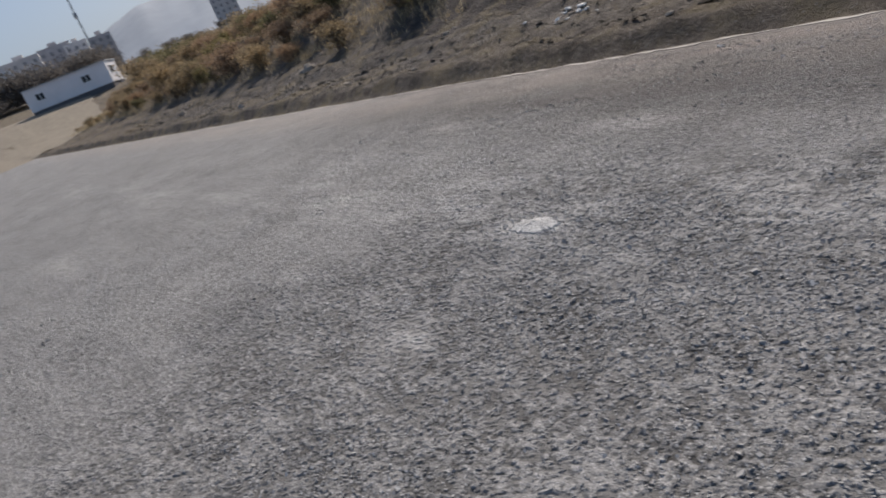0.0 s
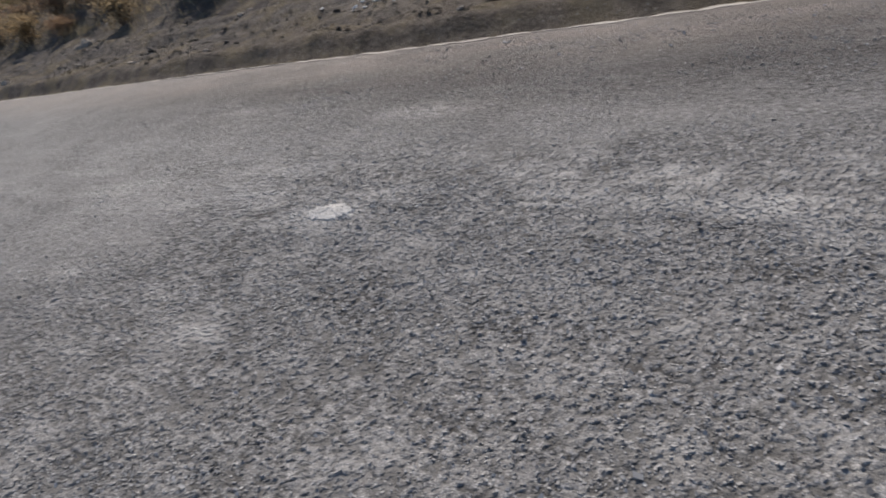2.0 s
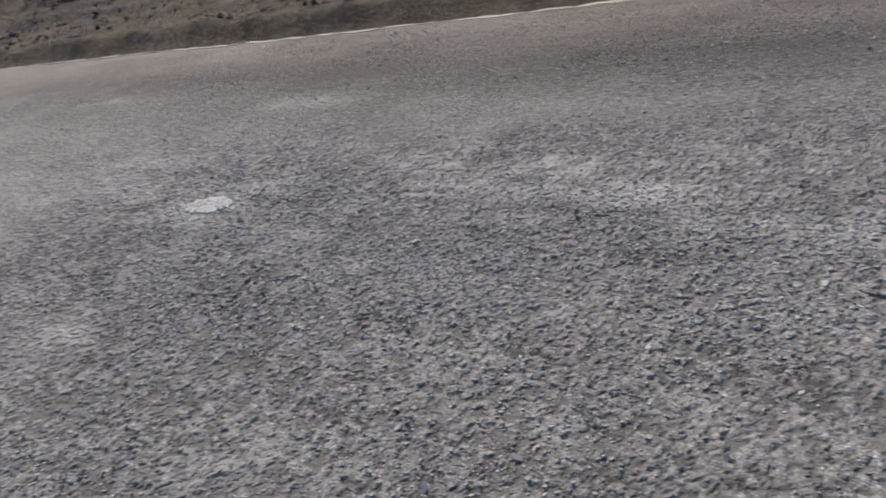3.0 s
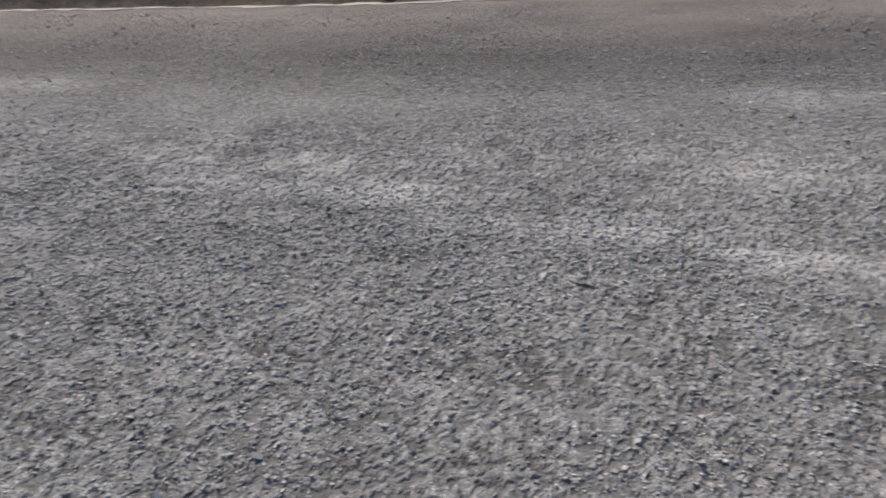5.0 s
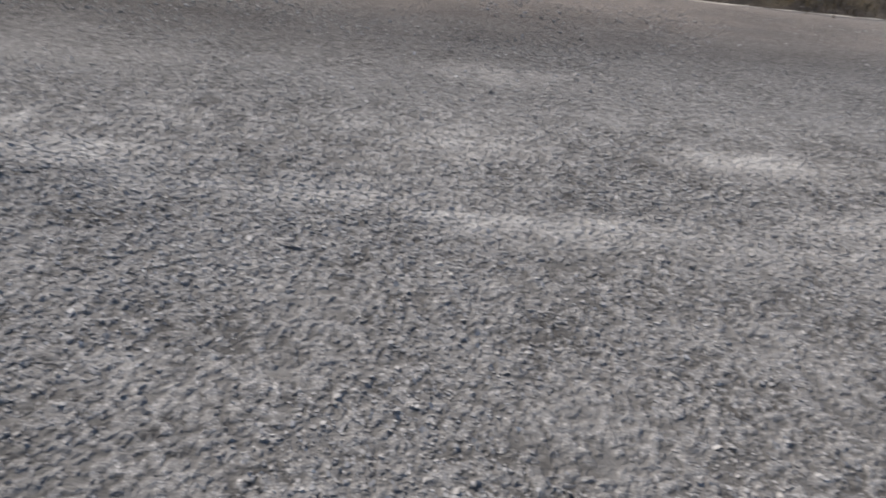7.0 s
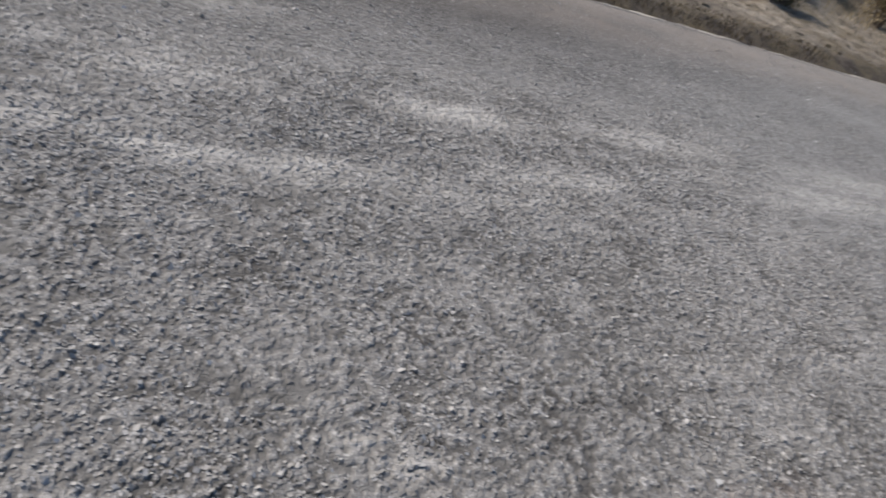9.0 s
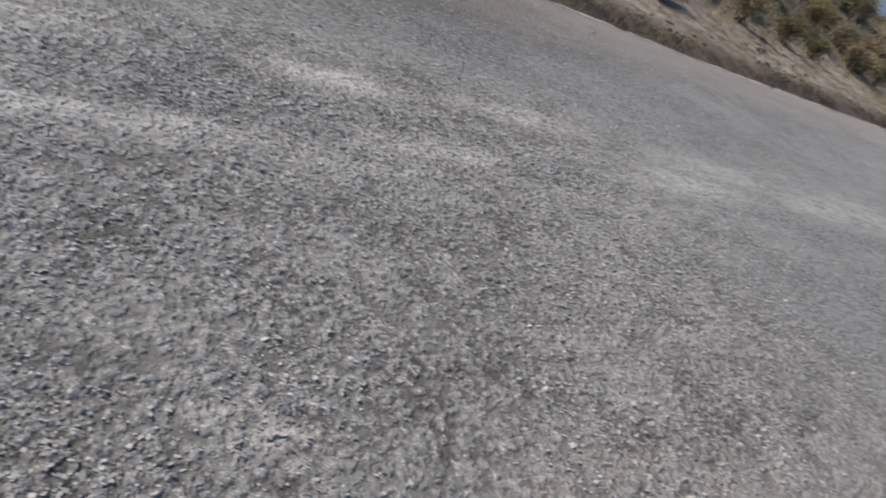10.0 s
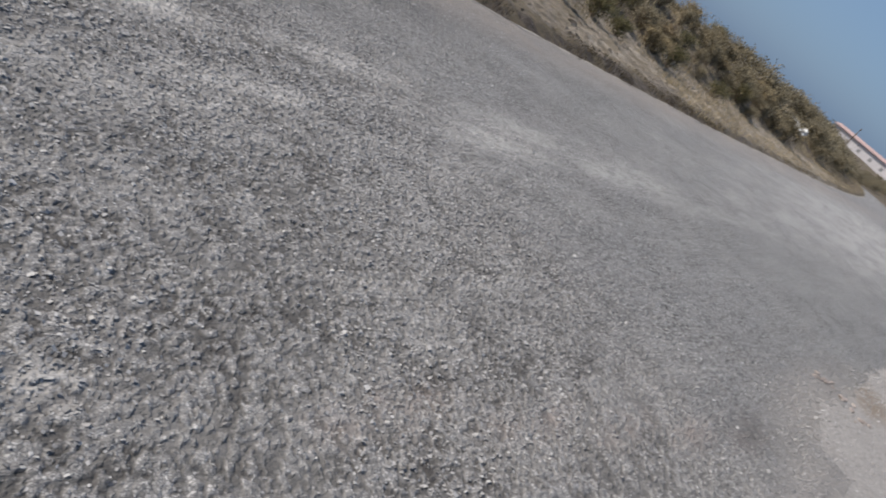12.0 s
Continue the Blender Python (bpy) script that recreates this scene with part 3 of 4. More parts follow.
def heap(x, y):
    """A small flattened heap of white crushed stone."""
    g = random.Random(5)
    base = thing("stone_heap", pose(x, y, 0.008, 0, 0, 4), "small flattened heap of white crushed stone on the road", "stone heap")
    verts, faces, n, rings = [(0, 0, 0.026)], [], 64, 16
    for k in range(1, rings + 1):
        u = k / rings
        for i in range(n):
            t = 2 * math.pi * i / n
            edge = 0.92 + 0.3 * noise.noise(Vector((2 * math.cos(t), 2 * math.sin(t), 3))) + 0.16 * noise.noise(Vector((9 * math.cos(t), 9 * math.sin(t), 6)))
            px, py = 0.20 * u * edge * math.cos(t), 0.115 * u * edge * math.sin(t)
            verts.append((px, py, 0.03 * (1 - u) ** 0.7 * (1 + 0.5 * noise.noise(Vector((px * 11, py * 11, 1))) + 0.25 * noise.noise(Vector((px * 42, py * 42, 4)))) + (0.003 if k < rings else -0.006)))
    for i in range(n):
        faces.append((0, 1 + i, 1 + (i + 1) % n))
        for k in range(rings - 1):
            a, b = 1 + k * n + i, 1 + k * n + (i + 1) % n
            faces.append((a, a + n, b + n, b))
    body = new("mound", mesh("mound", verts, faces, CHALK))
    body.parent = base
    stone = lump_mesh("crumb", CHALK, 2.0, 0.75, 1)
    for i in range(290):
        t, u = g.uniform(0, 6.28), 0.35 + abs(g.gauss(0, 0.75))
        ob = new("crumb", stone)
        ob.parent = base
        s = g.uniform(0.003, 0.009)
        ob.matrix_basis = pose(0.20 * u * math.cos(t), 0.115 * u * math.sin(t), 0.026 * max(0, 1 - u) + s * 0.25, 0, 0, g.uniform(0, 360)) @ Matrix.Scale(s, 4)


heap(-3.36, 2.92)
ROCKS = [lump_mesh("rock", ROCK, i + 1.0, 0.65, 3 if i < 2 else 2, 0.5) for i in range(5)]
WHITES = [lump_mesh("rubble", WHITE_ROCK, i + 11.0, 0.6, 2, 0.6) for i in range(3)]


def rock(x, y, s, i=0, white=False, label="", group="stones on the bank"):
    ob = new("rubble_piece" if white else "rock", (WHITES if white else ROCKS)[i % (3 if white else 5)])
    ob.matrix_world = pose(x, y, height(x, y) + s * 0.12, 0, 0, i * 77) @ Matrix.Diagonal((s * 1.15, s * 0.9, s, 1))
    return tagged(ob, label or ("white lump of broken rubble on the soil" if white else "grey-brown stone half sunk in the soil"), "rubble" if white else "rock", group)
g = random.Random(21)
for i in range(53):
    x = g.uniform(-30, 2) if i < 48 else g.uniform(3, 34)
    d = g.uniform(0.5, 3.6) if i < 48 else g.uniform(0.5, 2.2)
    rock(x, far_edge(x) + d, 0.045 * math.exp(g.gauss(0.1, 0.45)), i)
rock(-1.9, 7.24, 0.05, 0, True, "small white stone on the road rim")
rock(-18.6, 9.6, 0.19, 1, label="pale boulder half sunk in dark soil")
for i in range(13):
    rock(-8.1 + g.gauss(0, 0.4), 9.0 + g.gauss(0, 0.14), g.uniform(0.03, 0.062), i, True, group="white rubble on the bank")
for i in range(9):
    rock(52.0 + g.gauss(0, 0.55), 13.4 + g.gauss(0, 0.25), g.uniform(0.32, 0.5), i, True, "white limestone block on the shrubby bank", "white blocks on the bank")


# a broken ridge of reddish earth on the shoulder
CLODS = [lump_mesh("earth_clod", CLAY, i + 31.0, 0.6, 2, 0.55) for i in range(3)]
for i in range(20):
    u = i / 19
    ob = new("earth_clod", CLODS[i % 3])
    size = g.uniform(0.012, 0.034)
    ob.matrix_world = pose(8.35 + 0.12 * math.sin(5 * u) + g.gauss(0, 0.09), 0.26 - 0.66 * u + g.gauss(0, 0.03), 0.004 + size * 0.2, 0, 0, g.uniform(0, 360)) @ Matrix.Diagonal((size * 1.3, size, size, 1))
    tagged(ob, "small clod of reddish earth on the sandy shoulder", "earth clod", "earth clods on the shoulder")


def clods():
    """Crumbled earth strewn over the verge."""
    q = np.random.default_rng(8)
    verts, faces = [], []
    for i in range(6500):
        x = q.uniform(-34, 30)
        d = abs(q.normal(0, 1.3)) + 0.55
        y = far_edge(x) + d
        s = 0.018 * math.exp(q.normal(0.1, 0.55))
        z = height(x, y) + s * 0.25
        b = len(verts)
        for ux, uy, uz in ((1, 0, 0), (0, 1, 0), (-1, 0, 0), (0, -1, 0), (0, 0, 1), (0, 0, -1)):
            k = s * q.uniform(0.6, 1.3)
            verts.append((x + ux * k * 1.3, y + uy * k, z + uz * k * 0.45))
        for a, c in ((0, 1), (1, 2), (2, 3), (3, 0)):
            faces += [(b + a, b + c, b + 4), (b + c, b + a, b + 5)]
    tagged(new("soil_clods", mesh("soil_clods", verts, faces, SOIL)), "crumbled clods of dry earth along the verge", "soil clods", kind="stuff")


clods()


# ---------------------------------------------------------------- plants
def blades(name, spots, material, label, category, blade, lean=0.5):
    """Tufts of dry blades: spots are (x, y, height, blades a tuft, spread)."""
    q = np.random.default_rng(len(spots))
    verts, faces = [], []
    for x, y, h, n, w in spots:
        z = height(x, y)
        for i in range(n):
            t = q.uniform(0, 6.28)
            bx, by = x + q.normal(0, w), y + q.normal(0, w)
            hh, ll = h * q.uniform(0.5, 1.15), lean * h * q.uniform(0.1, 1.0)
            cx, cy = math.cos(t), math.sin(t)
            b = len(verts)
            verts += [(bx - cy * blade, by + cx * blade, z - 0.03), (bx + cy * blade, by - cx * blade, z - 0.03),
                      (bx + cx * ll * 0.4 + cy * blade * 0.7, by + cy * ll * 0.4 - cx * blade * 0.7, z + hh * 0.62), (bx + cx * ll * 0.4 - cy * blade * 0.7, by + cy * ll * 0.4 + cx * blade * 0.7, z + hh * 0.62),
                      (bx + cx * ll, by + cy * ll, z + hh)]
            faces += [(b, b + 1, b + 2, b + 3), (b + 3, b + 2, b + 4)]
    tagged(new(name, mesh(name, verts, faces, material)), label, category, kind="stuff")


def shrub_parts(seed, wide, tall, leaves, leaf, stems):
    """Meshes of a shrub: forked stems and a ragged crown of small leaf clumps on their tips."""
    q = random.Random(seed)
    bm = bmesh.new()
    tips = []
    for i in range(stems):
        t = 2 * math.pi * i / stems + q.uniform(-0.4, 0.4)
        out = q.uniform(0.15, 0.95)
        a = Vector((0.06 * math.cos(t), 0.06 * math.sin(t), -0.08))
        b = Vector((wide * 0.35 * out * math.cos(t), wide * 0.35 * out * math.sin(t), tall * q.uniform(0.35, 0.55)))
        tube(bm, a, b, 0.028 * tall, 0.016 * tall, 5)
        for k in range(3):
            c = b + Vector((q.gauss(0, 0.2) * wide, q.gauss(0, 0.2) * wide, tall * q.uniform(0.08, 0.48) * (1.1 - 0.5 * out)))
            tube(bm, b, c, 0.012 * tall, 0.004 * tall, 4)
            tips.append((b, c))
    stem = bpy.data.meshes.new("branchwork")
    bm.to_mesh(stem)
    bm.free()
    stem.materials.append(BARK)
    verts, faces = [], []
    for i in range(leaves):
        b, c = tips[q.randrange(len(tips))]
        p = b.lerp(c, q.uniform(0.25, 1.15)) + Vector((q.gauss(0, 0.085) * wide, q.gauss(0, 0.085) * wide, q.gauss(0, 0.075) * tall))
        if q.random() < 0.2:
            p.z *= q.uniform(0.2, 0.8)
        p.z = max(0.03, p.z)
        d = Vector((q.gauss(0, 1), q.gauss(0, 1), q.gauss(0.5, 0.8))).normalized()
        s = d.cross(Vector((q.gauss(0, 1), q.gauss(0, 1), q.gauss(0, 1)))).normalized()
        L, W = leaf * q.uniform(0.6, 1.5), leaf * q.uniform(0.2, 0.42)
        k = len(verts)
        verts += [tuple(p), tuple(p + d * L * 0.5 + s * W), tuple(p + d * L), tuple(p + d * L * 0.5 - s * W)]
        faces.append((k, k + 1, k + 2, k + 3))
    return stem, verts, faces


KINDS = []
for i, (wide, tall, leaves, leaf, stems) in enumerate(((1.7, 1.25, 2100, 0.085, 8), (1.5, 1.5, 2100, 0.09, 7), (2.1, 1.2, 2400, 0.085, 9), (1.3, 0.95, 1800, 0.075, 7), (1.9, 1.7, 2400, 0.095, 8))):
    stem, verts, faces = shrub_parts(40 + i, wide, tall, leaves, leaf, stems)
    KINDS.append((stem, [mesh("foliage", verts, faces, m) for m in (LEAF_GOLD, LEAF_RUST, LEAF_OLIVE, LEAF_BROWN)]))
COLOURS = ("golden-brown", "rusty brown", "dusty olive", "dusty grey-brown")


def shrub(x, y, kind, colour, size, turn, group):
    stem, crowns = KINDS[kind]
    top = thing("shrub", pose(x, y, height(x, y) - 0.03, 0, 0, turn) @ Matrix.Scale(size, 4), f"dry {COLOURS[colour]} shrub on the roadside bank", "shrub", group)
    for name, me in (("branchwork", stem), ("foliage", crowns[colour])):
        ob = new(name, me)
        ob.parent = top


def plant(seed, count, spots, sizes, colours, gap, group):
    """Shrubs strewn where spots() says, none too near to another."""
    q = random.Random(seed)
    placed, tries = [], 0
    while len(placed) < count and tries < 9000:
        tries += 1
        x, y, k = spots(q)
        size = q.uniform(*sizes) * k
        if any((x - a) ** 2 + (y - b) ** 2 < (gap * (size + s)) ** 2 for a, b, s in placed):
            continue
        placed.append((x, y, size))
        shrub(x, y, q.randrange(5), q.choice(colours), size, q.uniform(0, 360), group)


def left_bank(q):
    x = -68 + 64 * q.random() ** 0.85
    d = q.uniform(5.0 if x > -13 else 3.5, 9.5)
    return x, far_edge(x) + d, 1 - 0.45 * (1 - step(-62, -36, x)) * 1.35


def right_bank(q):
    x = 3 + 45 * q.random() ** 1.1
    while x > 41:
        x = 3 + 45 * q.random() ** 1.1
    return x, far_edge(x) + q.uniform(2.7 + 0.5 * noise.noise(Vector((x * 0.3, 0, 7))), 8.0), 1 + 0.006 * x


def site_slope(q):
    az, dist = radians(q.uniform(-74.8, -56)), q.uniform(48, 125)
    return dist * math.sin(az), dist * math.cos(az), 1 + dist * 0.006


plant(77, 180, left_bank, (0.5, 0.95), (0, 0, 1, 0, 1, 2, 0), 0.45, "shrubs on the left bank")
plant(78, 118, right_bank, (0.34, 0.62), (3, 3, 3, 2, 3, 3, 0), 0.42, "shrubs on the right bank")


def far_shrubs(name, seed, count, spots, material, label):
    """Shrubs too far to tell apart, joined: a crown of coarse leaves each."""
    q = random.Random(seed)
    kinds = [shrub_parts(90 + i, 1.9, 1.5, 900, 0.12, 9)[1:] for i in range(4)]
    verts, faces = [], []
    for i in range(count):
        x, y, k = spots(q)
        m = pose(x, y, height(x, y) - 0.03, 0, 0, q.uniform(0, 360)) @ Matrix.Scale(k * q.uniform(0.55, 1.0), 4)
        v, f = kinds[i % 4]
        b = len(verts)
        verts += [tuple(m @ Vector(p)) for p in v]
        faces += [tuple(b + j for j in t) for t in f]
    tagged(new(name, mesh(name, verts, faces, material)), label, "shrubs", kind="stuff")


def far_right(q):
    x = (q.uniform(55, 125) if q.random() < 0.66 else q.uniform(120, 215)) if q.random() < 0.96 else q.uniform(40, 44)
    return x, far_edge(min(x, 110)) + q.uniform(2.6, 8.5), 1.15


def tree_line(q):
    az, dist = q.uniform(-77.5, -52) if q.random() < 0.5 else q.uniform(-88, -75.4), q.uniform(205, 245)
    size = 1.9 + 2.9 * (1 - step(-76.4, -75.2, az)) + 0.7 * (1 - step(-81.0, -79.5, az))
    return dist * math.sin(radians(az)), dist * math.cos(radians(az)), size * q.uniform(0.75, 1.35)


far_shrubs("distant_trees", 83, 170, tree_line, LEAF_FAR, "dark trees and scrub before the far town")
far_shrubs("shrubs_on_the_rise", 79, 70, site_slope, LEAF_OLIVE, "dusty olive shrubs on the rise by the site")
far_shrubs("dry_shrubs_on_the_rise", 80, 80, site_slope, LEAF_GOLD, "dry golden shrubs on the rise by the site")
far_shrubs("shrubs_along_the_road", 81, 250, far_right, LEAF_BROWN, "dusty brown shrubs along the far road")

g = random.Random(13)
straw, weeds = [], []
for i in range(2600):
    x = g.uniform(-62, 0) if i % 5 < 3 else g.uniform(0, 70)
    d = g.uniform(3.4, 9.5) if x < 0 else g.uniform(2.6, 8.0)
    straw.append((x, far_edge(x) + d, g.uniform(0.15, 0.42) * (0.9 if x < -14 else 0.75), 16, 0.2))
for i in range(900):
    x = 20 + 130 * g.random() ** 1.7
    straw.append((x, far_edge(x) + g.uniform(0.35, 2.6), g.uniform(0.05, 0.16), 14, 0.3))
for i in range(1500):
    x, y, _ = site_slope(g)
    straw.append((x, y, g.uniform(0.4, 0.9), 9, 0.35))
blades("dry_grass", straw, STRAW, "dry straw-coloured grass tufts on the bank", "dry grass", 0.006, 1.1)
for i in range(800):
    x = g.uniform(2, 23) if i < 560 else g.uniform(23, 60)
    if noise.noise(Vector((x * 0.4, 4.0, 0.0))) < -0.1:
        continue
    weeds.append((x, far_edge(x) + 0.22 + abs(g.gauss(0, 0.22)), g.uniform(0.02, 0.055), 12, 0.16))
blades("verge_weeds", weeds, WEED, "dark withered weeds along the road verge", "weeds", 0.006, 0.9)


# ---------------------------------------------------------------- site hut
def window(parent, x, z, w, h, y, rail=2):
    """A sliding window in the wall plane y, facing -y."""
    bm = bmesh.new()
    for a in (x - w / 2, x + w / 2 - 0.06):
        box(bm, a, a + 0.06, y - 0.05, y + 0.03, z, z + h)
    for c in (z, z + h - 0.06):
        box(bm, x - w / 2 + 0.06, x + w / 2 - 0.06, y - 0.05, y + 0.03, c, c + 0.06)
    box(bm, x - 0.035, x + 0.035, y - 0.045, y + 0.02, z + 0.06, z + h - 0.06)
    fr = part("window", bm, FRAME, parent)
    for s in (-1, 1):
        part("pane", box(bmesh.new(), min(x + s * 0.035, x + s * (w / 2 - 0.06)), max(x + s * 0.035, x + s * (w / 2 - 0.06)), y - 0.01, y + 0.005, z + 0.06, z + h - 0.06), GLASS, fr)


def hut(corner, along, length, deep, tall):
    """A prefabricated site hut: corner is the foot of its far right corner, along points down its long wall."""
    ax = Vector(along).normalized()
    m = Matrix.Translation(corner) @ Matrix.Rotation(math.atan2(ax.y, ax.x), 4, "Z")
    top = thing("site_hut", m, "long white prefabricated site hut beside the dirt track", "site hut")
    # local x runs from the left end to the lit right end at x = 0; the long wall faces -y
    part("plinth", box(bmesh.new(), -length + 0.1, -0.1, 0.08, deep - 0.1, -1.2, 0.22), PLINTH, top, "dark plinth")
    bm = box(bmesh.new(), -length, 0, 0, deep, 0.2, tall, 0.02)
    part("wall", bm, PANEL, top)
    bm = box(bmesh.new(), -length - 0.12, 0.12, -0.14, deep + 0.12, tall, tall + 0.1, 0.02)
    part("roof", bm, HUT_ROOF, top)
    for x in (-length + 1.7, -2.7):
        window(top, x, 1.2, 1.05, 0.85, 0.0)
    # the end wall faces +x
    bm = box(bmesh.new(), 0.0, 0.05, deep * 0.18, deep * 0.50, 1.25, 2.2)
    w = part("window", bm, FRAME, top)
    for a, b in ((0.20, 0.33), (0.35, 0.48)):
        part("pane", box(bmesh.new(), 0.045, 0.06, deep * a, deep * b, 1.31, 2.14), GLASS, w)
    d = part("door", box(bmesh.new(), 0.0, 0.06, deep * 0.60, deep * 0.86, 0.22, 2.2, 0.01), DOOR, top)
    part("handle", box(bmesh.new(), 0.06, 0.11, deep * 0.62, deep * 0.66, 1.1, 1.16, 0.01), STEEL, d)
    part("step", box(bmesh.new(), 0.05, 0.6, deep * 0.56, deep * 0.9, -0.9, 0.16, 0.02), CONCRETE, top)
    return top


def far(az, dist):
    """The plan place at an azimuth, from +y towards +x, and a distance."""
    return dist * math.sin(radians(az)), dist * math.cos(radians(az))


hut_right, hut_left = Vector((*far(-76.05, 97.0), 3.45)), Vector((*far(-81.7, 99.5), 3.45))
hut(hut_right, hut_right - hut_left, (hut_right - hut_left).length, 6.0, 2.75)


# ---------------------------------------------------------------- town in the distance
def block(name, x, y, z, turn, w, d, h, wall, floors, bays, label, category="apartment block", balcony=False, roof=None, pw=1.3):
    """A building with rows of windows that are set into its walls; the front faces -y before the turn."""
    top = thing(name, pose(x, y, z, 0, 0, turn), label, category, "buildings of the far town")
    part("wall", box(bmesh.new(), -w / 2, w / 2, -d / 2, d / 2, -14, h, 0.05), wall, top)
    if roof:
        bm = bmesh.new()
        e = 0.6
        pts = [bm.verts.new(p) for p in ((-w / 2 - e, -d / 2 - e, h), (w / 2 + e, -d / 2 - e, h), (w / 2 + e, d / 2 + e, h), (-w / 2 - e, d / 2 + e, h), (-w / 2 + 1, 0, h + d * 0.10), (w / 2 - 1, 0, h + d * 0.10))]
        for f in ((0, 1, 5, 4), (2, 3, 4, 5), (1, 2, 5), (3, 0, 4), (3, 2, 1, 0)):
            bm.faces.new([pts[i] for i in f])
        part("roof", bm, roof, top)
    else:
        bm = bmesh.new()
        for a, b, c, e in ((-w / 2, w / 2, -d / 2, -d / 2 + 0.3), (-w / 2, w / 2, d / 2 - 0.3, d / 2), (-w / 2, -w / 2 + 0.3, -d / 2 + 0.3, d / 2 - 0.3), (w / 2 - 0.3, w / 2, -d / 2 + 0.3, d / 2 - 0.3)):
            box(bm, a, b, c, e, h + 0.003, h + 1.0)
        part("parapet", bm, wall, top)
        part("stair_head", box(bmesh.new(), -w * 0.12, w * 0.14, -d * 0.2, d * 0.25, h + 0.002, h + 2.6), wall, top)
    pane = bmesh.new()
    box(pane, -pw / 2, pw / 2, -0.06, 0.10, 0, pw * 1.1)
    me = bpy.data.meshes.new("window")
    pane.to_mesh(me)
    pane.free()
    me.materials.append(TOWN_GLASS)
    slab = bmesh.new()
    box(slab, -w / bays * 0.42, w / bays * 0.42, -1.3, 0.0, -0.15, 0.0)
    box(slab, -w / bays * 0.42, w / bays * 0.42, -1.3, -1.2, 0.0, 0.95)
    bal = bpy.data.meshes.new("balcony")
    slab.to_mesh(bal)
    slab.free()
    bal.materials.append(RENDERED)
    for f in range(floors):
        zz = h - (f + 1) * h / floors + 0.9
        for b in range(bays):
            ob = new("window", me)
            ob.parent = top
            ob.matrix_basis = pose(-w / 2 + (b + 0.5) * w / bays, -d / 2, zz)
            if balcony and b % 2 == 0:
                ob = new("balcony", bal)
                ob.parent = top
                ob.matrix_basis = pose(-w / 2 + (b + 0.5) * w / bays, -d / 2 - 0.01, zz - 0.85)
        for b in range(3):
            ob = new("window", me)
            ob.parent = top
            ob.matrix_basis = pose(w / 2, -d / 2 + (b + 0.5) * d / 3, zz, 0, 0, 90)
    return top


def town(az, dist, el_top, base, w, d, turn, **k):
    x, y = far(az, dist)
    h = dist * math.tan(radians(el_top)) + 1.6 - base
    block("apartment_block", x, y, base, turn, w, d, h, **k)


town(-83.2, 300, 4.1, 11, 16, 12, 84, wall=RENDERED, floors=4, bays=5, balcony=True, label="pale weathered apartment block with balconies")
town(-80.9, 330, 4.35, 12, 15, 12, 78, wall=CONCRETE, floors=5, bays=4, label="grey concrete apartment block with a flat roof")
town(-78.6, 350, 4.45, 12, 13, 12, 80, wall=MASONRY, floors=5, bays=4, label="grey-brown masonry apartment block")
town(-77.2, 340, 4.2, 12, 9, 12, 76, wall=RENDERED, floors=5, bays=3, balcony=True, label="pale rendered apartment block with small balconies")
town(-75.6, 320, 4.1, 12, 8.5, 10, 76, wall=MASONRY, floors=5, bays=3, label="grey masonry tower block")
town(-66.8, 420, 4.6, 12, 13, 13, 66, wall=CONCRETE, floors=8, bays=4, label="tall grey concrete tower block")


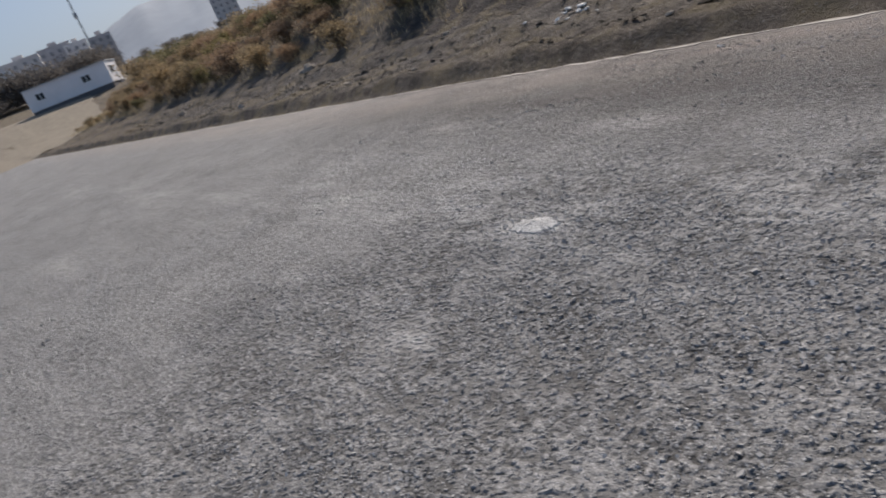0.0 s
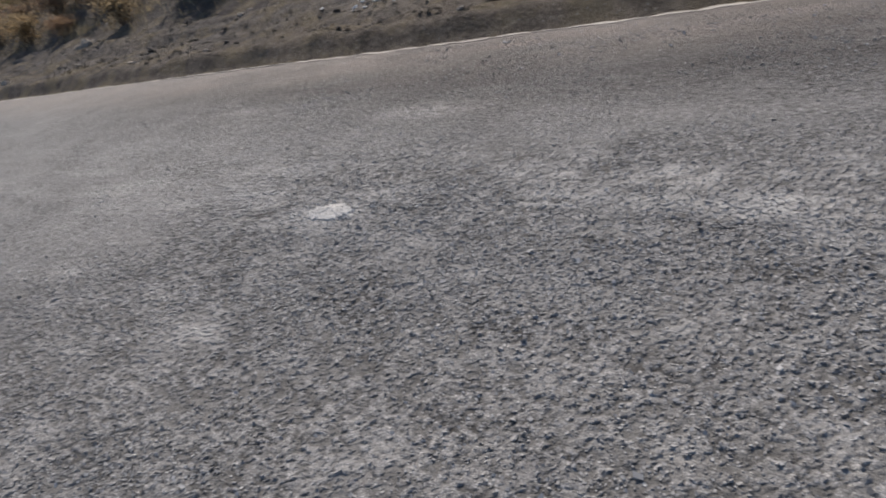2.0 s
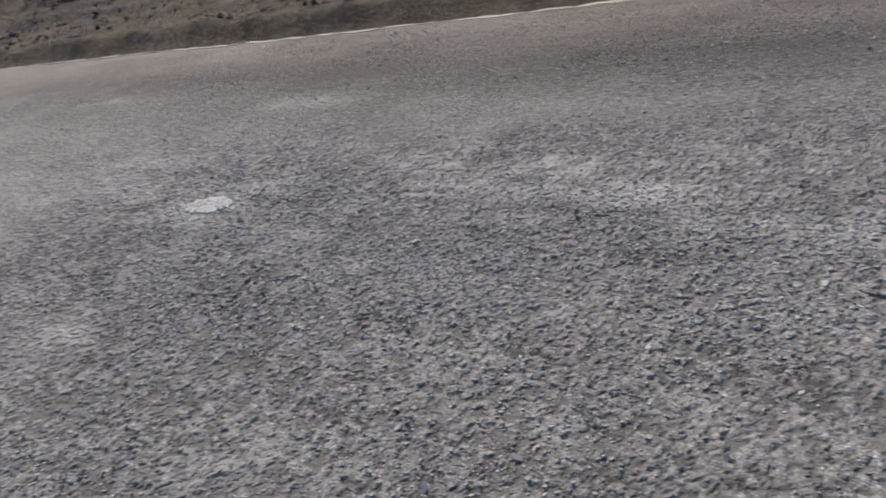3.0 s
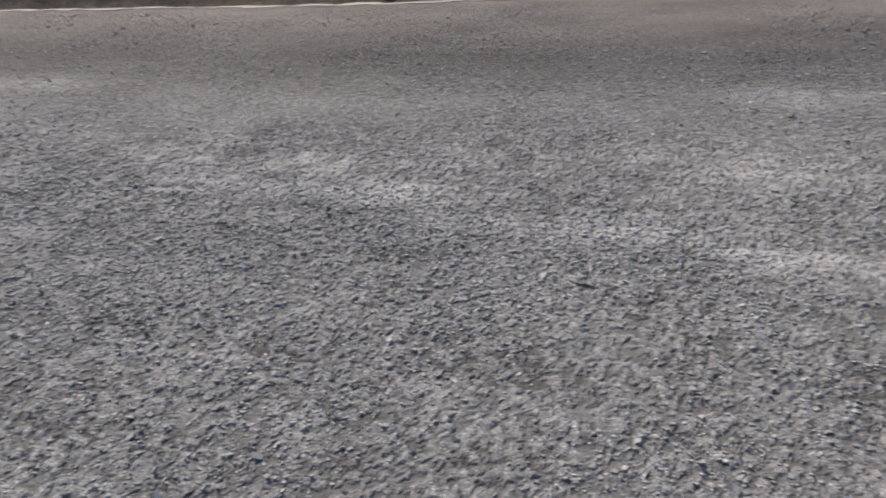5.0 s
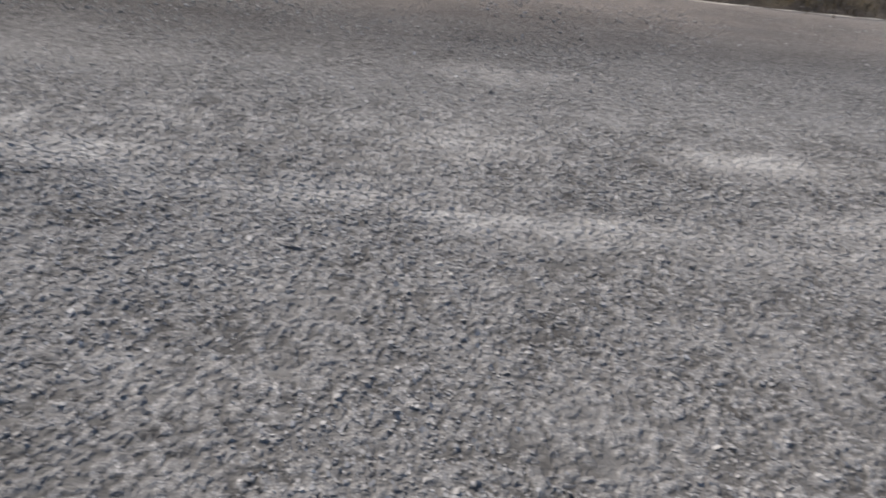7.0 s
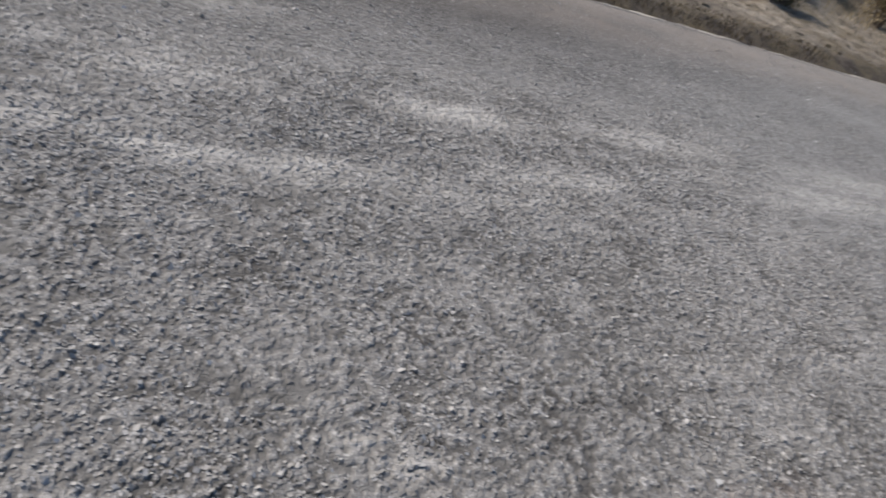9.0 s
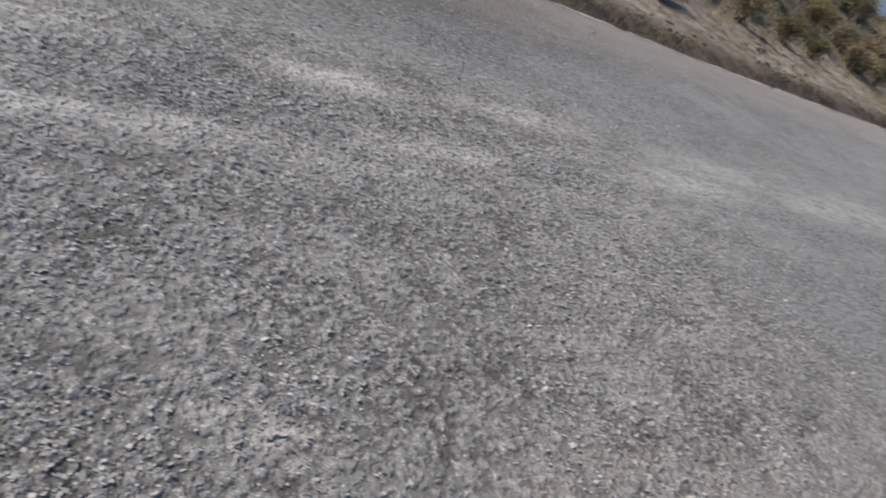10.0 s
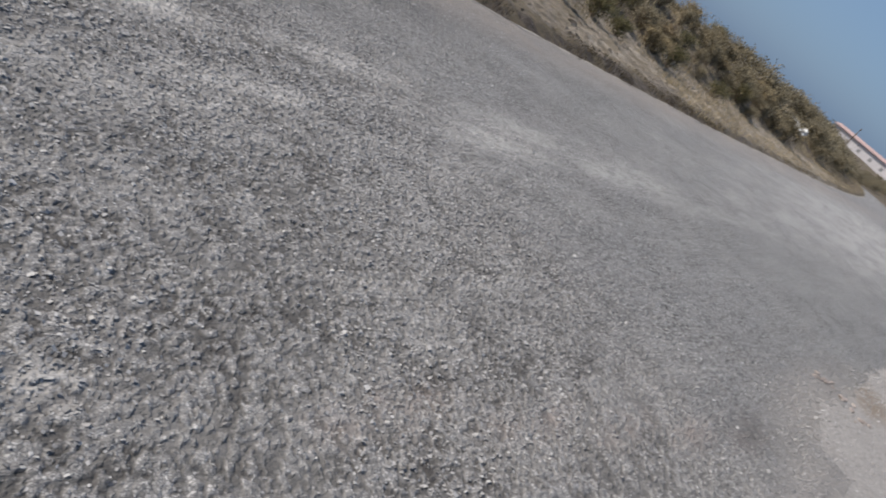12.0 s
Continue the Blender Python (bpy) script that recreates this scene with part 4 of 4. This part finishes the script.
def mast(x, y, z, tall):
    top = thing("radio_mast", pose(x, y, z), "slender grey lattice radio mast above the roofs", "radio mast")
    w = 0.55
    legs = [(w * math.cos(a), w * math.sin(a)) for a in (0.5, 2.6, 4.7)]
    for lx, ly in legs:
        bm = bmesh.new()
        tube(bm, (lx, ly, 0), (lx * 0.35, ly * 0.35, tall), 0.12, 0.08, 6)
        part("leg", bm, STEEL, top)
    n = 14
    for i in range(n):
        bm = bmesh.new()
        u, v = i / n, (i + 1) / n
        for k in range(3):
            (ax, ay), (bx, by) = legs[k], legs[(k + 1) % 3]
            p, q = 1 - 0.65 * u, 1 - 0.65 * v
            tube(bm, (ax * p, ay * p, tall * u), (bx * q, by * q, tall * v), 0.07, 0.07, 4)
        part("brace", bm, STEEL, top)
    part("antenna_drum", box(bmesh.new(), -0.7, 0.7, -0.9, 0.5, tall * 0.45, tall * 0.45 + 2.2, 0.3), STEEL, top)


mx, my = far(-76.3, 345)
mast(mx, my, 13, 52)

# the white house beyond the right end of the bank
hx, hy = far(81.3, 235)
block("farm_house", hx, hy, 3.5, -80, 34, 9, 3.2, WHITEWASH, 1, 9, "long white house with a red tiled roof", "house", roof=ROOF_TILE, pw=0.9)
px, py = far(78.55, 190)
pole = thing("utility_pole", pose(px, py, height(px, py)), "thin dark utility pole near the white house", "utility pole")
bm = bmesh.new()
tube(bm, (0, 0, -1), (0, 0, 5.4), 0.13, 0.09, 8)
part("post", bm, BARK, pole)
part("crossarm", box(bmesh.new(), -0.7, 0.7, -0.06, 0.06, 4.9, 5.05), BARK, pole)


def ridge(name, az0, az1, dist, crest, material, label, category, seed, deep, steps=90):
    """A long hill that rises to a crest(az) elevation in degrees."""
    verts, faces = [], []
    rows = 10
    for i in range(steps + 1):
        az = az0 + (az1 - az0) * i / steps
        h = dist * math.tan(radians(max(0.02, crest(az))))
        for j in range(rows + 1):
            u = j / rows
            r = dist - deep * (1 - u)
            x, y = far(az, r)
            verts.append((x, y, -20 + (h + 20) * step(0, 1.05, u) + 0.10 * h * u * (1 - u) * 4 * lumps(az * 2.0, u * 6, 3.0, seed)))
    n = rows + 1
    for i in range(steps):
        for j in range(rows):
            faces.append((i * n + j, (i + 1) * n + j, (i + 1) * n + j + 1, i * n + j + 1))
    tagged(new(name, mesh(name, verts, faces, material, True)), label, category, kind="structure")


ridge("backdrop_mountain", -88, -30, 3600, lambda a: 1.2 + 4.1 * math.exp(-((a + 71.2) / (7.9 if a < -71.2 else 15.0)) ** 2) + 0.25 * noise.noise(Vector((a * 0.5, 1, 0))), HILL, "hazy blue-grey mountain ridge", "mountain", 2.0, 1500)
ridge("backdrop_scrub", -96, -40, 260, lambda a: 1.1 + 1.3 * step(-82, -76, a) + 0.3 * noise.fractal(Vector((a * 0.9, 2, 0)), 0.7, 2.1, 4), SCRUB, "distant dark scrub and trees before the town", "scrub", 5.0, 60, 220)
